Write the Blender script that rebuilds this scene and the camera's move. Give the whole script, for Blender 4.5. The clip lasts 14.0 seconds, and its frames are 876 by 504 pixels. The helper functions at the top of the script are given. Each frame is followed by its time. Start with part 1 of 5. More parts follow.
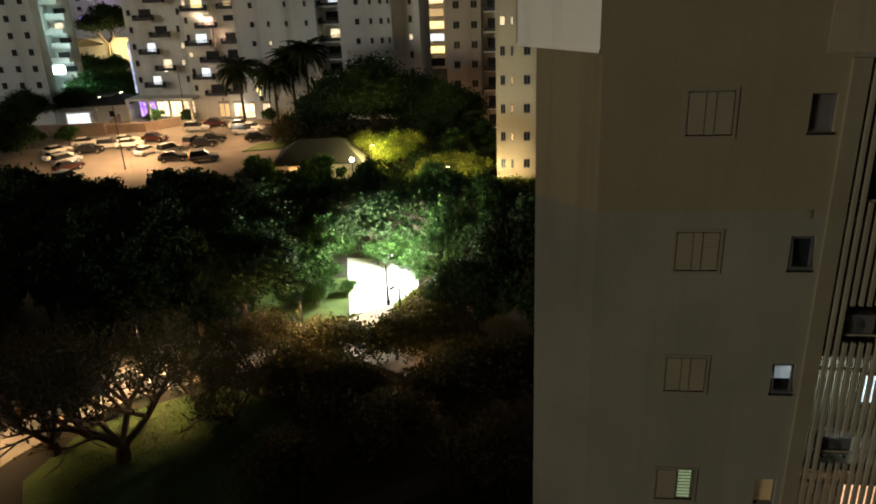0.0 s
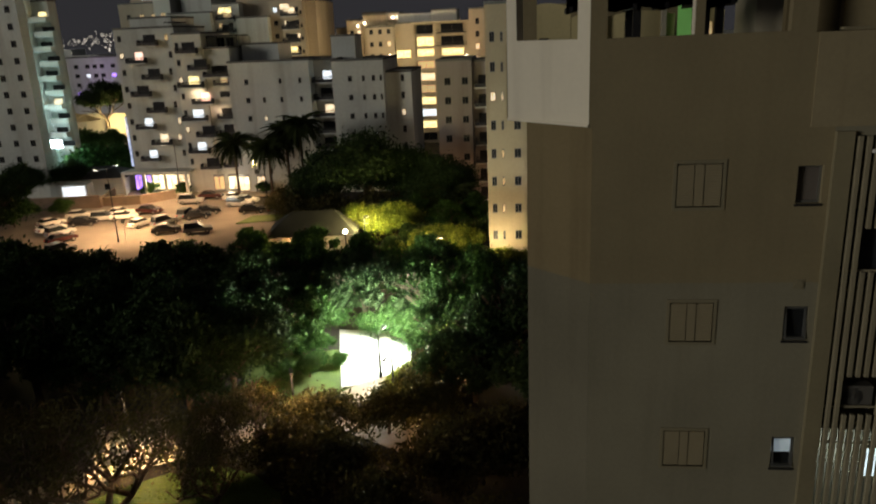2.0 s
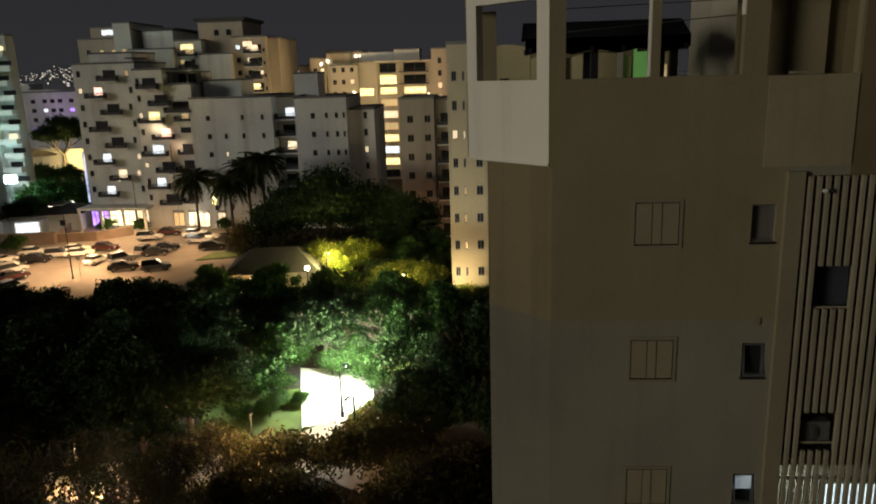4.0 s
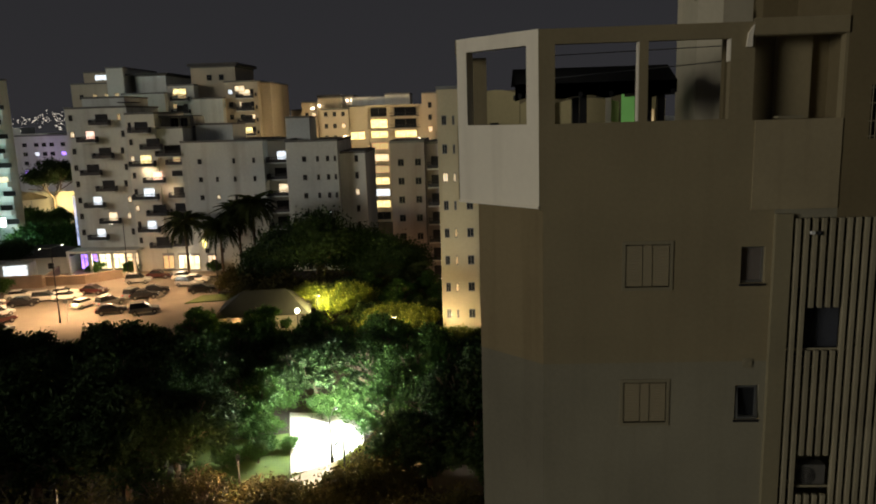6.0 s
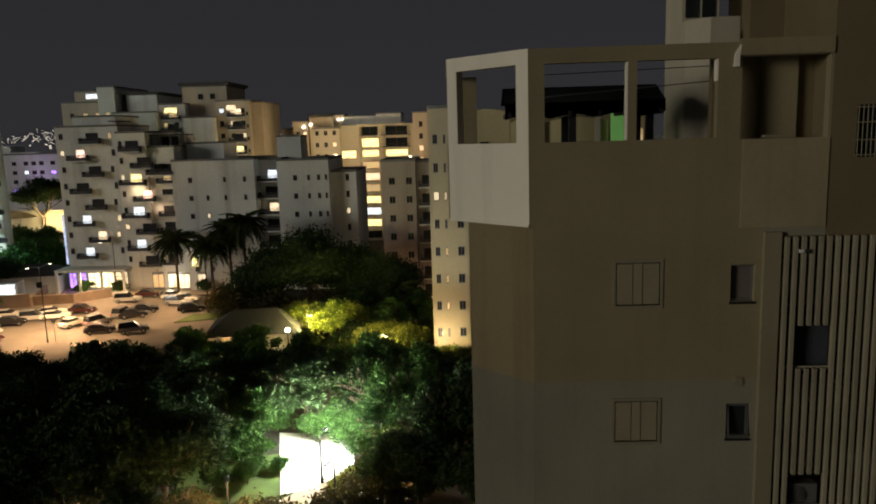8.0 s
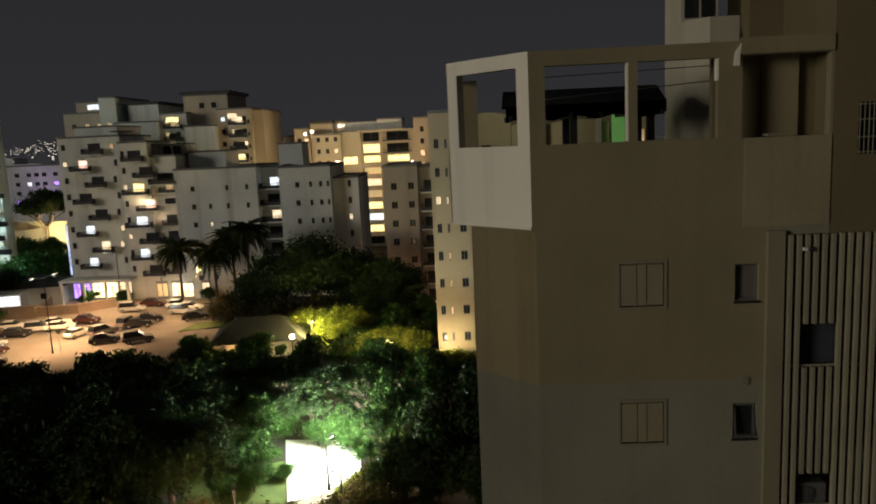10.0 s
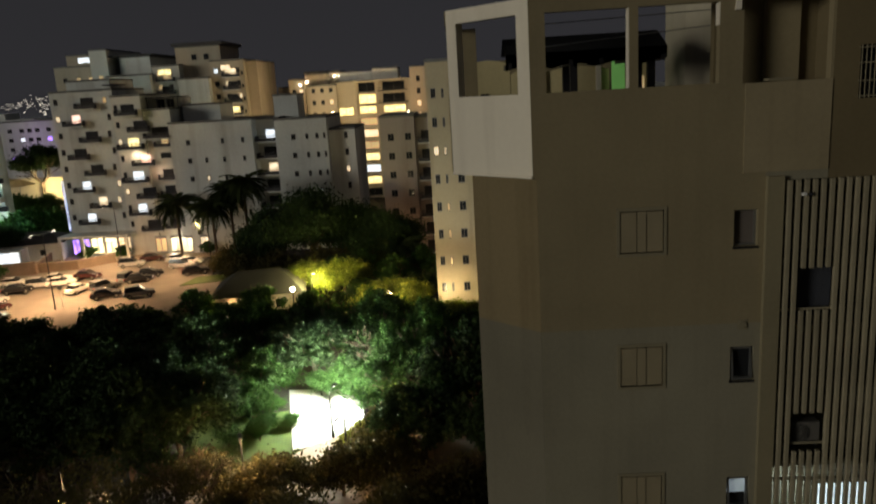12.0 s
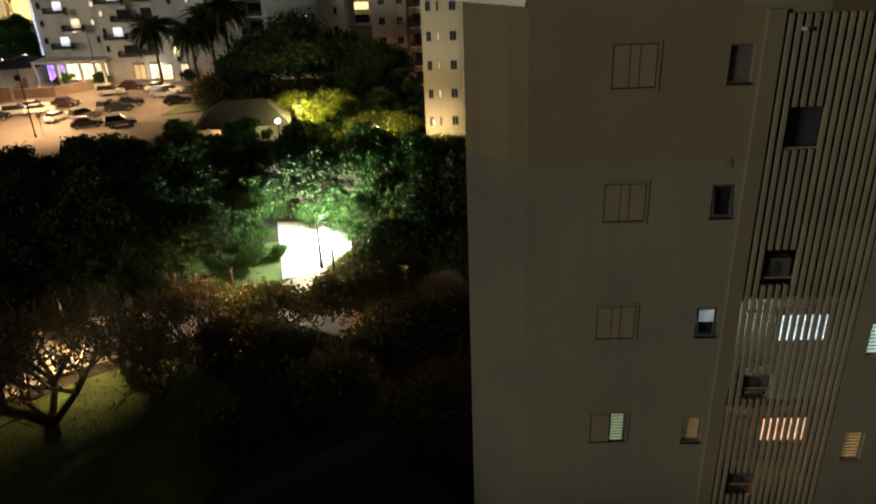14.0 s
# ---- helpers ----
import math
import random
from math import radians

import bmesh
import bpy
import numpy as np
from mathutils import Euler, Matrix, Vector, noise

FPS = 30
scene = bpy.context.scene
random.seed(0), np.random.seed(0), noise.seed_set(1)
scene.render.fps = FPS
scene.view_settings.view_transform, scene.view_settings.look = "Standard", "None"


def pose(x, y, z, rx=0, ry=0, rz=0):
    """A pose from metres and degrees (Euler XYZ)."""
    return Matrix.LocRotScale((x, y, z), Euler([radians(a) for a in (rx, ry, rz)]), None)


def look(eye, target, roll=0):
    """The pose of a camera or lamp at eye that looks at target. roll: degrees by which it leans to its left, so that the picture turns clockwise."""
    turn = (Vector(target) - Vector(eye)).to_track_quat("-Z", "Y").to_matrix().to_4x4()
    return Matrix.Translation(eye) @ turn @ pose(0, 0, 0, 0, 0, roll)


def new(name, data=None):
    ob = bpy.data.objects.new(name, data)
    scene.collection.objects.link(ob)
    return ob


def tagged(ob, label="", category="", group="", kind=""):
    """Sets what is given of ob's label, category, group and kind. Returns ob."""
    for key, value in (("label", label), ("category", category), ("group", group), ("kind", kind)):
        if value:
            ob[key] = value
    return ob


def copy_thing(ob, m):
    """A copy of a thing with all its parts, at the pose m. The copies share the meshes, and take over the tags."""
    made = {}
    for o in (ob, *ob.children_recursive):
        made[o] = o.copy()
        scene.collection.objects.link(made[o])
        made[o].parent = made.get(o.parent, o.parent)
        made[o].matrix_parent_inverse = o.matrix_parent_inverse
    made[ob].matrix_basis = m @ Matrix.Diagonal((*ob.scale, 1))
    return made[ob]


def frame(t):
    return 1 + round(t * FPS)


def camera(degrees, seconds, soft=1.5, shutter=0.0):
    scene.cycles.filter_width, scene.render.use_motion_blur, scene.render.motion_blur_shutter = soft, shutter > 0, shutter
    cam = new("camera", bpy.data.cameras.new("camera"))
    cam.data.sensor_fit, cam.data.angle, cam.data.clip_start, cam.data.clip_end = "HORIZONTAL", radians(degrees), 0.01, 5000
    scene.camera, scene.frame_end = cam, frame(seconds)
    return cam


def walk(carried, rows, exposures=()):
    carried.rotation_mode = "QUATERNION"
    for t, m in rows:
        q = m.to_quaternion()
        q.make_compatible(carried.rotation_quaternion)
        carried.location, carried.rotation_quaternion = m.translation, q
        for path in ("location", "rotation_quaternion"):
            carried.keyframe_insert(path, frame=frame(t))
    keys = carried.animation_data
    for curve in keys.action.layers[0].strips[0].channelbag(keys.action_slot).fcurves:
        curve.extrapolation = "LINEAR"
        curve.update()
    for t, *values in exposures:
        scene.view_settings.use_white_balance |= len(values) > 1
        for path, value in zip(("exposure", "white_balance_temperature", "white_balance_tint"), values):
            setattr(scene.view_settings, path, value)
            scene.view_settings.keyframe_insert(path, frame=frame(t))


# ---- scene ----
cam = camera(61.5, 14.0, 1.9, 0.5)
PATH = [
    (0, (-3.177, -15.383, 27.216), (-3.416, -13.545, 26.466), -2.6),
    (0.5, (-3.191, -15.356, 27.202), (-3.428, -13.511, 26.468), -2.5),
    (1, (-3.18, -15.345, 27.199), (-3.412, -13.493, 26.48), -2.4),
    (1.5, (-3.174, -15.345, 27.199), (-3.407, -13.477, 26.522), -2.6),
    (2, (-3.177, -15.34, 27.208), (-3.396, -13.436, 26.639), -2.5),
    (2.5, (-3.202, -15.353, 27.213), (-3.334, -13.428, 26.685), -1.9),
    (3, (-3.183, -15.325, 27.204), (-3.308, -13.398, 26.683), -1.8),
    (3.5, (-3.164, -15.274, 27.21), (-3.288, -13.343, 26.704), -1.8),
    (4, (-3.146, -15.236, 27.22), (-3.264, -13.297, 26.742), -1.8),
    (4.2, (-3.141, -15.241, 27.225), (-3.259, -13.298, 26.768), -1.8),
    (6.5, (-3.169, -15.247, 27.232), (-3.25, -13.281, 26.876), -1.7),
    (7, (-3.166, -15.238, 27.215), (-3.24, -13.269, 26.873), -1.6),
    (7.5, (-3.158, -15.219, 27.215), (-3.226, -13.247, 26.888), -1.6),
    (8, (-3.149, -15.214, 27.224), (-3.214, -13.24, 26.906), -1.7),
    (10.5, (-3.152, -15.211, 27.215), (-3.223, -13.236, 26.911), -3.0),
    (11, (-3.178, -15.282, 27.216), (-3.245, -13.306, 26.913), -3.3),
    (11.5, (-3.185, -15.276, 27.216), (-3.255, -13.305, 26.882), -3.5),
    (12, (-3.225, -15.345, 27.223), (-3.299, -13.395, 26.787), -3.5),
    (12.5, (-3.221, -15.355, 27.217), (-3.297, -13.437, 26.655), -3.4),
    (13, (-3.236, -15.355, 27.212), (-3.308, -13.472, 26.541), -3.0),
    (13.5, (-3.206, -15.315, 27.186), (-3.274, -13.47, 26.417), -2.7),
    (14, (-3.204, -15.352, 27.193), (-3.262, -13.547, 26.335), -2.5),
]
walk(cam, [(t, look(eye, target, roll)) for t, eye, target, roll in PATH])

# ---- world, stand-in sun and large lights ----
world = bpy.data.worlds.new("night_sky")
scene.world = world
world.use_nodes = True
wn, wl = world.node_tree.nodes, world.node_tree.links
wbg = wn["Background"]
wco = wn.new("ShaderNodeTexCoord")
wsep = wn.new("ShaderNodeSeparateXYZ")
wramp = wn.new("ShaderNodeValToRGB")
wl.new(wco.outputs["Generated"], wsep.inputs[0])
wl.new(wsep.outputs["Z"], wramp.inputs[0])
wl.new(wramp.outputs[0], wbg.inputs[0])
wramp.color_ramp.elements[0].position = 0.0
wramp.color_ramp.elements[0].color = (0.027, 0.0262, 0.029, 1)
wramp.color_ramp.elements[1].position = 0.35
wramp.color_ramp.elements[1].color = (0.0195, 0.0195, 0.0215, 1)
wbg.inputs[1].default_value = 1.0


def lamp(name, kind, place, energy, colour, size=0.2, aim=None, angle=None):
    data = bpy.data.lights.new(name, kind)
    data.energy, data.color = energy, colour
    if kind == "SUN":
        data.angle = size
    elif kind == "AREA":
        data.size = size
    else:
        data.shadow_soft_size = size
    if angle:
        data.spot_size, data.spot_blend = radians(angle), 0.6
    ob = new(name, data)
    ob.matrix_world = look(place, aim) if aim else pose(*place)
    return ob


SODIUM = (1.0, 0.60, 0.28)
YELLOW = (1.0, 0.86, 0.32)
COOL = (0.86, 1.0, 0.95)
# Added low warm sun standing in for unseen street and city light.
lamp("stand_in_sun_light", "SUN", (-70, -48, 11.0), 0.70, (1.0, 0.94, 0.80), radians(14.0), aim=(0, 0, 0))
lamp("clearing_flood_light", "POINT", (-15.6, 43.4, 4.3), 9500, (0.93, 1.0, 0.93), 0.3)
lamp("lawn_lamp_light", "SPOT", (-29.8, 26.6, 4.9), 9000, SODIUM, 0.2, aim=(-29.8, 26.4, 0), angle=128)
lamp("lawn_lamp_light", "SPOT", (-37.4, 17.4, 4.8), 3000, SODIUM, 0.2, aim=(-36.8, 17.2, 0), angle=120)
lamp("path_lamp_light", "POINT", (-18.9, 29.6, 5.2), 2000, SODIUM, 0.15)
lamp("grove_lamp_light", "POINT", (-50.0, 44.0, 3.4), 260, (1.0, 0.85, 0.4), 0.15)
lamp("lot_lamp_light", "SPOT", (-62.2, 86.5, 9.0), 24000, SODIUM, 0.3, aim=(-62.0, 88.5, 0), angle=155)
lamp("lot_lamp_light", "SPOT", (-66.0, 108.0, 9.4), 14000, SODIUM, 0.3, aim=(-66.0, 104.0, 0), angle=140)
lamp("lot_lamp_light", "SPOT", (-47.0, 102.0, 8.2), 9000, SODIUM, 0.3, aim=(-47.5, 101.0, 0), angle=150)
lamp("path_lamp_light", "POINT", (-13.4, 35.2, 3.6), 550, (1.0, 0.8, 0.4), 0.15)
lamp("yard_lamp_light", "POINT", (-32.4, 71.2, 1.8), 260, SODIUM, 0.15)
lamp("lane_lamp_light", "POINT", (-12.4, 94.5, 3.4), 900, SODIUM, 0.2)
lamp("globe_lamp_light", "POINT", (-24.6, 70.2, 5.0), 280, (1.0, 0.8, 0.5), 0.2)
lamp("path_lamp_light", "POINT", (-22.6, 75.4, 4.6), 5200, YELLOW, 0.2)
lamp("path_lamp_light", "POINT", (-12.8, 65.4, 4.4), 3600, (1.0, 0.78, 0.34), 0.2)
lamp("entrance_light", "POINT", (-5.6, 65.0, 3.4), 1100, (1.0, 0.76, 0.46), 0.2)
lamp("side_flood_light", "POINT", (-98.8, 128.4, 8.6), 5500, (0.6, 1.0, 0.95), 0.4)
lamp("path_lamp_light", "POINT", (-9.0, 40.2, 3.0), 700, SODIUM, 0.15)
lamp("path_lamp_light", "POINT", (-9.6, 28.2, 1.2), 160, SODIUM, 0.15)
lamp("cafe_light", "POINT", (-127.5, 200, 4.6), 5000, (1.0, 0.8, 0.35), 0.5)


# ---- materials ----
def mat(name, colour, rough=0.85, scale=3.0, vary=0.25, bump=0.15, metal=0.0, stain=0.0, vertical=False, rand=0.0, spec=0.4):
    m = bpy.data.materials.new(name)
    m.use_nodes = True
    n, l = m.node_tree.nodes, m.node_tree.links
    b = n["Principled BSDF"]
    b.inputs["Roughness"].default_value, b.inputs["Metallic"].default_value = rough, metal
    b.inputs["Specular IOR Level"].default_value = spec
    co = n.new("ShaderNodeTexCoord")
    fine = n.new("ShaderNodeTexNoise")
    fine.inputs["Scale"].default_value, fine.inputs["Detail"].default_value = scale * 9, 6
    big = n.new("ShaderNodeTexNoise")
    big.inputs["Scale"].default_value, big.inputs["Detail"].default_value = scale * 0.35, 4
    l.new(co.outputs["Object"], fine.inputs[0])
    if vertical:
        mp = n.new("ShaderNodeMapping")
        mp.inputs["Scale"].default_value = (1, 1, 0.18)
        l.new(co.outputs["Object"], mp.inputs[0])
        l.new(mp.outputs[0], big.inputs[0])
    else:
        l.new(co.outputs["Object"], big.inputs[0])
    add = n.new("ShaderNodeMath")
    add.operation = "MULTIPLY_ADD"
    l.new(fine.outputs[0], add.inputs[0])
    add.inputs[1].default_value = 0.4
    l.new(big.outputs[0], add.inputs[2])
    ramp = n.new("ShaderNodeValToRGB")
    ramp.color_ramp.elements[0].position, ramp.color_ramp.elements[1].position = 0.45, 0.95
    ramp.color_ramp.elements[0].color = (*[c * (1 - vary) for c in colour], 1)
    ramp.color_ramp.elements[1].color = (*[min(1, c * (1 + vary * 0.6)) for c in colour], 1)
    l.new(add.outputs[0], ramp.inputs[0])
    out = ramp.outputs[0]
    if stain:
        st = n.new("ShaderNodeTexNoise")
        st.inputs["Scale"].default_value, st.inputs["Detail"].default_value = scale * 0.8, 7
        sm = n.new("ShaderNodeMapping")
        sm.inputs["Scale"].default_value = (2.2, 2.2, 0.12)
        l.new(co.outputs["Object"], sm.inputs[0])
        l.new(sm.outputs[0], st.inputs[0])
        sr = n.new("ShaderNodeMapRange")
        sr.inputs[1].default_value, sr.inputs[2].default_value = 0.52, 0.75
        sr.inputs[3].default_value, sr.inputs[4].default_value = 0.0, stain
        l.new(st.outputs[0], sr.inputs[0])
        mx = n.new("ShaderNodeMixRGB")
        mx.blend_type = "MULTIPLY"
        mx.inputs[2].default_value = (0.42, 0.38, 0.33, 1)
        l.new(sr.outputs[0], mx.inputs[0])
        l.new(out, mx.inputs[1])
        out = mx.outputs[0]
    if rand:
        oi = n.new("ShaderNodeObjectInfo")
        rr = n.new("ShaderNodeMapRange")
        rr.inputs[3].default_value, rr.inputs[4].default_value = 1 - rand, 1 + rand
        l.new(oi.outputs["Random"], rr.inputs[0])
        hs = n.new("ShaderNodeHueSaturation")
        l.new(rr.outputs[0], hs.inputs["Value"])
        l.new(out, hs.inputs["Color"])
        out = hs.outputs[0]
    l.new(out, b.inputs["Base Color"])
    if bump:
        bp = n.new("ShaderNodeBump")
        bp.inputs["Strength"].default_value, bp.inputs["Distance"].default_value = bump, 0.02
        l.new(fine.outputs[0], bp.inputs["Height"])
        l.new(bp.outputs[0], b.inputs["Normal"])
    return m


def glow(name, colour, strength, vary=0.5, scale=1.7):
    m = bpy.data.materials.new(name)
    m.use_nodes = True
    n, l = m.node_tree.nodes, m.node_tree.links
    b = n["Principled BSDF"]
    b.inputs["Base Color"].default_value = (*colour, 1)
    co, no = n.new("ShaderNodeTexCoord"), n.new("ShaderNodeTexNoise")
    no.inputs["Scale"].default_value = scale
    l.new(co.outputs["Object"], no.inputs[0])
    mr = n.new("ShaderNodeMapRange")
    mr.inputs[1].default_value, mr.inputs[2].default_value = 0.35, 0.65
    mr.inputs[3].default_value, mr.inputs[4].default_value = strength * (1 - vary), strength * (1 + vary)
    l.new(no.outputs[0], mr.inputs[0])
    b.inputs["Emission Color"].default_value = (*colour, 1)
    l.new(mr.outputs[0], b.inputs["Emission Strength"])
    return m


def leaf_mat(name, colour, vary=0.5):
    m = bpy.data.materials.new(name)
    m.use_nodes = True
    n, l = m.node_tree.nodes, m.node_tree.links
    b = n["Principled BSDF"]
    b.inputs["Roughness"].default_value = 0.7
    b.inputs["Specular IOR Level"].default_value = 0.2
    ge = n.new("ShaderNodeNewGeometry")
    oi = n.new("ShaderNodeObjectInfo")
    add = n.new("ShaderNodeMath")
    add.operation = "MULTIPLY_ADD"
    l.new(oi.outputs["Random"], add.inputs[0])
    add.inputs[1].default_value = 0.4
    l.new(ge.outputs["Random Per Island"], add.inputs[2])
    ramp = n.new("ShaderNodeValToRGB")
    ramp.color_ramp.elements[0].position, ramp.color_ramp.elements[1].position = 0.0, 1.3 / 1.4
    ramp.color_ramp.elements[0].color = (*[c * (1 - vary) for c in colour], 1)
    ramp.color_ramp.elements[1].color = (colour[0] * (1.2 + vary), colour[1] * (1 + vary), colour[2] * (1 + vary * .4), 1)
    l.new(add.outputs[0], ramp.inputs[0])
    l.new(ramp.outputs[0], b.inputs["Base Color"])
    tr = n.new("ShaderNodeBsdfTranslucent")
    l.new(ramp.outputs[0], tr.inputs[0])
    mix = n.new("ShaderNodeMixShader")
    mix.inputs[0].default_value = 0.22
    l.new(b.outputs[0], mix.inputs[1])
    l.new(tr.outputs[0], mix.inputs[2])
    l.new(mix.outputs[0], n["Material Output"].inputs[0])
    return m


def glass_mat(name, colour=(0.02, 0.022, 0.025), rough=0.08):
    m = bpy.data.materials.new(name)
    m.use_nodes = True
    b = m.node_tree.nodes["Principled BSDF"]
    b.inputs["Base Color"].default_value = (*colour, 1)
    b.inputs["Roughness"].default_value = rough
    b.inputs["Specular IOR Level"].default_value = 0.6
    return m


BEIGE = mat("beige_render_plaster", (0.28, 0.234, 0.139), 0.92, 1.2, 0.16, 0.25, stain=0.16)
# Corner copy of the beige plaster, toned for how light falls on it.
BEIGE_CORNER_LIGHT = mat("corner_light_plaster", (0.222, 0.175, 0.095), 0.92, 1.2, 0.16, 0.25, stain=0.35)
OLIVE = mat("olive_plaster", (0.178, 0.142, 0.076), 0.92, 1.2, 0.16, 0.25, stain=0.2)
WHITE = mat("white_painted_plaster", (0.86, 0.80, 0.67), 0.9, 0.9, 0.06, 0.15, stain=0.2)
CREAM = mat("cream_penthouse_plaster", (0.46, 0.42, 0.32), 0.9, 0.9, 0.12, 0.15, stain=0.3)
FARFRAME = mat("dark_window_frame", (0.16, 0.155, 0.145), 0.7, 3, 0.2, 0.05)
TRIM = mat("pale_window_trim", (0.26, 0.23, 0.15), 0.7, 2, 0.15, 0.1)
SHUT = mat("beige_shutter", (0.31, 0.265, 0.17), 0.6, 3, 0.12, 0.1)
GROOVE = mat("dark_joint", (0.19, 0.165, 0.11), 0.9, 3, 0.2, 0.1)
SLAT = mat("beige_concrete_slat", (0.31, 0.275, 0.185), 0.85, 2, 0.2, 0.2, rand=0.12)
ALU = mat("grey_aluminium", (0.35, 0.36, 0.36), 0.4, 4, 0.1, 0.05, metal=0.8)
DARKMETAL = mat("dark_metal", (0.04, 0.04, 0.045), 0.5, 4, 0.2, 0.05, metal=0.6)
DARK = mat("dark_interior", (0.03, 0.03, 0.032), 0.9, 2, 0.3, 0.1)
GLASS = glass_mat("dark_window_glass")
FAR_WHITE = mat("greyish_white_plaster", (0.70, 0.70, 0.65), 0.92, 0.25, 0.14, 0.2, stain=0.45)
FAR_GREY = mat("weathered_grey_plaster", (0.66, 0.69, 0.67), 0.92, 0.25, 0.2, 0.2, stain=0.5)
FAR_SAND = mat("sand_plaster", (0.52, 0.46, 0.36), 0.92, 0.25, 0.15, 0.2, stain=0.35)
FAR_PINK = mat("dusty_pink_plaster", (0.33, 0.29, 0.28), 0.92, 0.25, 0.15, 0.2, stain=0.4)
FAR_TAN = mat("tan_plaster", (0.42, 0.355, 0.235), 0.92, 0.35, 0.15, 0.2, stain=0.4)
ROOFDARK = mat("dark_roof_sheet", (0.06, 0.06, 0.065), 0.8, 1.5, 0.3, 0.2)
RIM = mat("weathered_roof_rim", (0.17, 0.17, 0.165), 0.9, 1.5, 0.3, 0.2)
ROOFGREY = mat("grey_roof_panel", (0.036, 0.034, 0.03), 0.8, 0.7, 0.3, 0.2)
SOIL = mat("dark_park_soil", (0.032, 0.029, 0.02), 0.95, 0.7, 0.5, 0.5)
GRASS = mat("mown_lawn", (0.075, 0.12, 0.022), 0.9, 1.3, 0.45, 0.6)
PATHM = mat("pale_concrete_paving", (0.38, 0.31, 0.24), 0.9, 0.9, 0.25, 0.3)
# Paving darkened in colour to stand for a path without light.
UNLIT_PATH = mat("unlit_dark_paving", (0.06, 0.056, 0.05), 0.9, 0.9, 0.35, 0.3)
ASPHALT = mat("worn_asphalt", (0.17, 0.15, 0.13), 0.9, 0.5, 0.3, 0.3)
COURT = mat("pale_rubber_court", (0.6, 0.62, 0.56), 0.85, 0.8, 0.12, 0.2)
BRICKW = mat("reddish_block_wall", (0.24, 0.18, 0.14), 0.9, 1.5, 0.25, 0.3)
BARK = mat("grey_brown_bark", (0.11, 0.08, 0.055), 0.95, 3, 0.4, 0.7)
LEAF = leaf_mat("dark_green_leaf", (0.023, 0.048, 0.017))
LEAF2 = leaf_mat("broad_green_leaf", (0.034, 0.082, 0.021))
LEAF3 = leaf_mat("yellow_green_leaf", (0.11, 0.14, 0.028))
LEAFDRY = leaf_mat("olive_leaf", (0.046, 0.046, 0.017))
FROND = leaf_mat("palm_frond", (0.04, 0.06, 0.022))
TYRE = mat("black_rubber", (0.02, 0.02, 0.02), 0.9, 6, 0.2, 0.1)
HEADL = glass_mat("car_lamp_glass", (0.5, 0.5, 0.48), 0.15)
CANVAS = mat("cream_canvas", (0.62, 0.55, 0.42), 0.9, 1, 0.12, 0.1)
WINLIT = glow("lit_room_warm", (1.0, 0.78, 0.5), 1.1)
WINCOOL = glow("lit_room_cool", (0.85, 0.93, 1.0), 1.2)
WINPINK = glow("lit_room_rosy", (1.0, 0.62, 0.48), 1.5)
WINDIM = glow("dim_lit_room", (1.0, 0.72, 0.36), 0.45)
WINYEL = glow("bright_yellow_room", (1.0, 0.80, 0.36), 1.5)
PURPLE = glow("purple_shop_light", (0.38, 0.2, 1.0), 2.2)
SHOP = glow("lit_shop_front", (1.0, 0.86, 0.55), 1.5, 0.7, 0.9)
BULB = glow("lamp_bulb", (1.0, 0.88, 0.66), 14, 0.05)
BULBW = glow("white_lamp_bulb", (0.92, 1.0, 0.94), 30, 0.05)
GREENROOM = glow("green_lit_curtain", (0.22, 0.55, 0.14), 0.22, 0.2)
BLIND_GREEN = glow("greenish_lit_blind", (0.66, 0.85, 0.5), 0.2, 0.3, 20)
BLIND_COOL = glow("cool_lit_blind", (0.72, 1.0, 0.88), 0.55, 0.15, 20)
GREYSHUT = mat("brown_grey_panel", (0.15, 0.13, 0.115), 0.7, 3, 0.2, 0.1)
BLIND_WARM = glow("warm_lit_blind", (0.9, 0.6, 0.25), 0.14, 0.4, 20)
ROOMCOOL = glow("cool_lit_laundry", (0.75, 0.9, 0.95), 1.0, 0.3, 3)
ROOMORANGE = glow("orange_lit_laundry", (1.0, 0.58, 0.34), 1.1, 0.3, 3)
CITY = glow("far_city_lamp", (1.0, 0.9, 0.75), 0.9, 0.8)


# ---- mesh helpers ----
def box(bm, x0, x1, y0, y1, z0, z1):
    v = [bm.verts.new(p) for p in ((x0, y0, z0), (x1, y0, z0), (x1, y1, z0), (x0, y1, z0), (x0, y0, z1), (x1, y0, z1), (x1, y1, z1), (x0, y1, z1))]
    for f in ((3, 2, 1, 0), (4, 5, 6, 7), (0, 1, 5, 4), (1, 2, 6, 5), (2, 3, 7, 6), (3, 0, 4, 7)):
        bm.faces.new([v[i] for i in f])
    return v


def prism(bm, pts, z0, z1):
    """A vertical prism over the counter-clockwise outline pts."""
    lo = [bm.verts.new((x, y, z0)) for x, y in pts]
    hi = [bm.verts.new((x, y, z1)) for x, y in pts]
    k = len(pts)
    bm.faces.new(lo[::-1])
    bm.faces.new(hi)
    for i in range(k):
        j = (i + 1) % k
        bm.faces.new((lo[i], lo[j], hi[j], hi[i]))


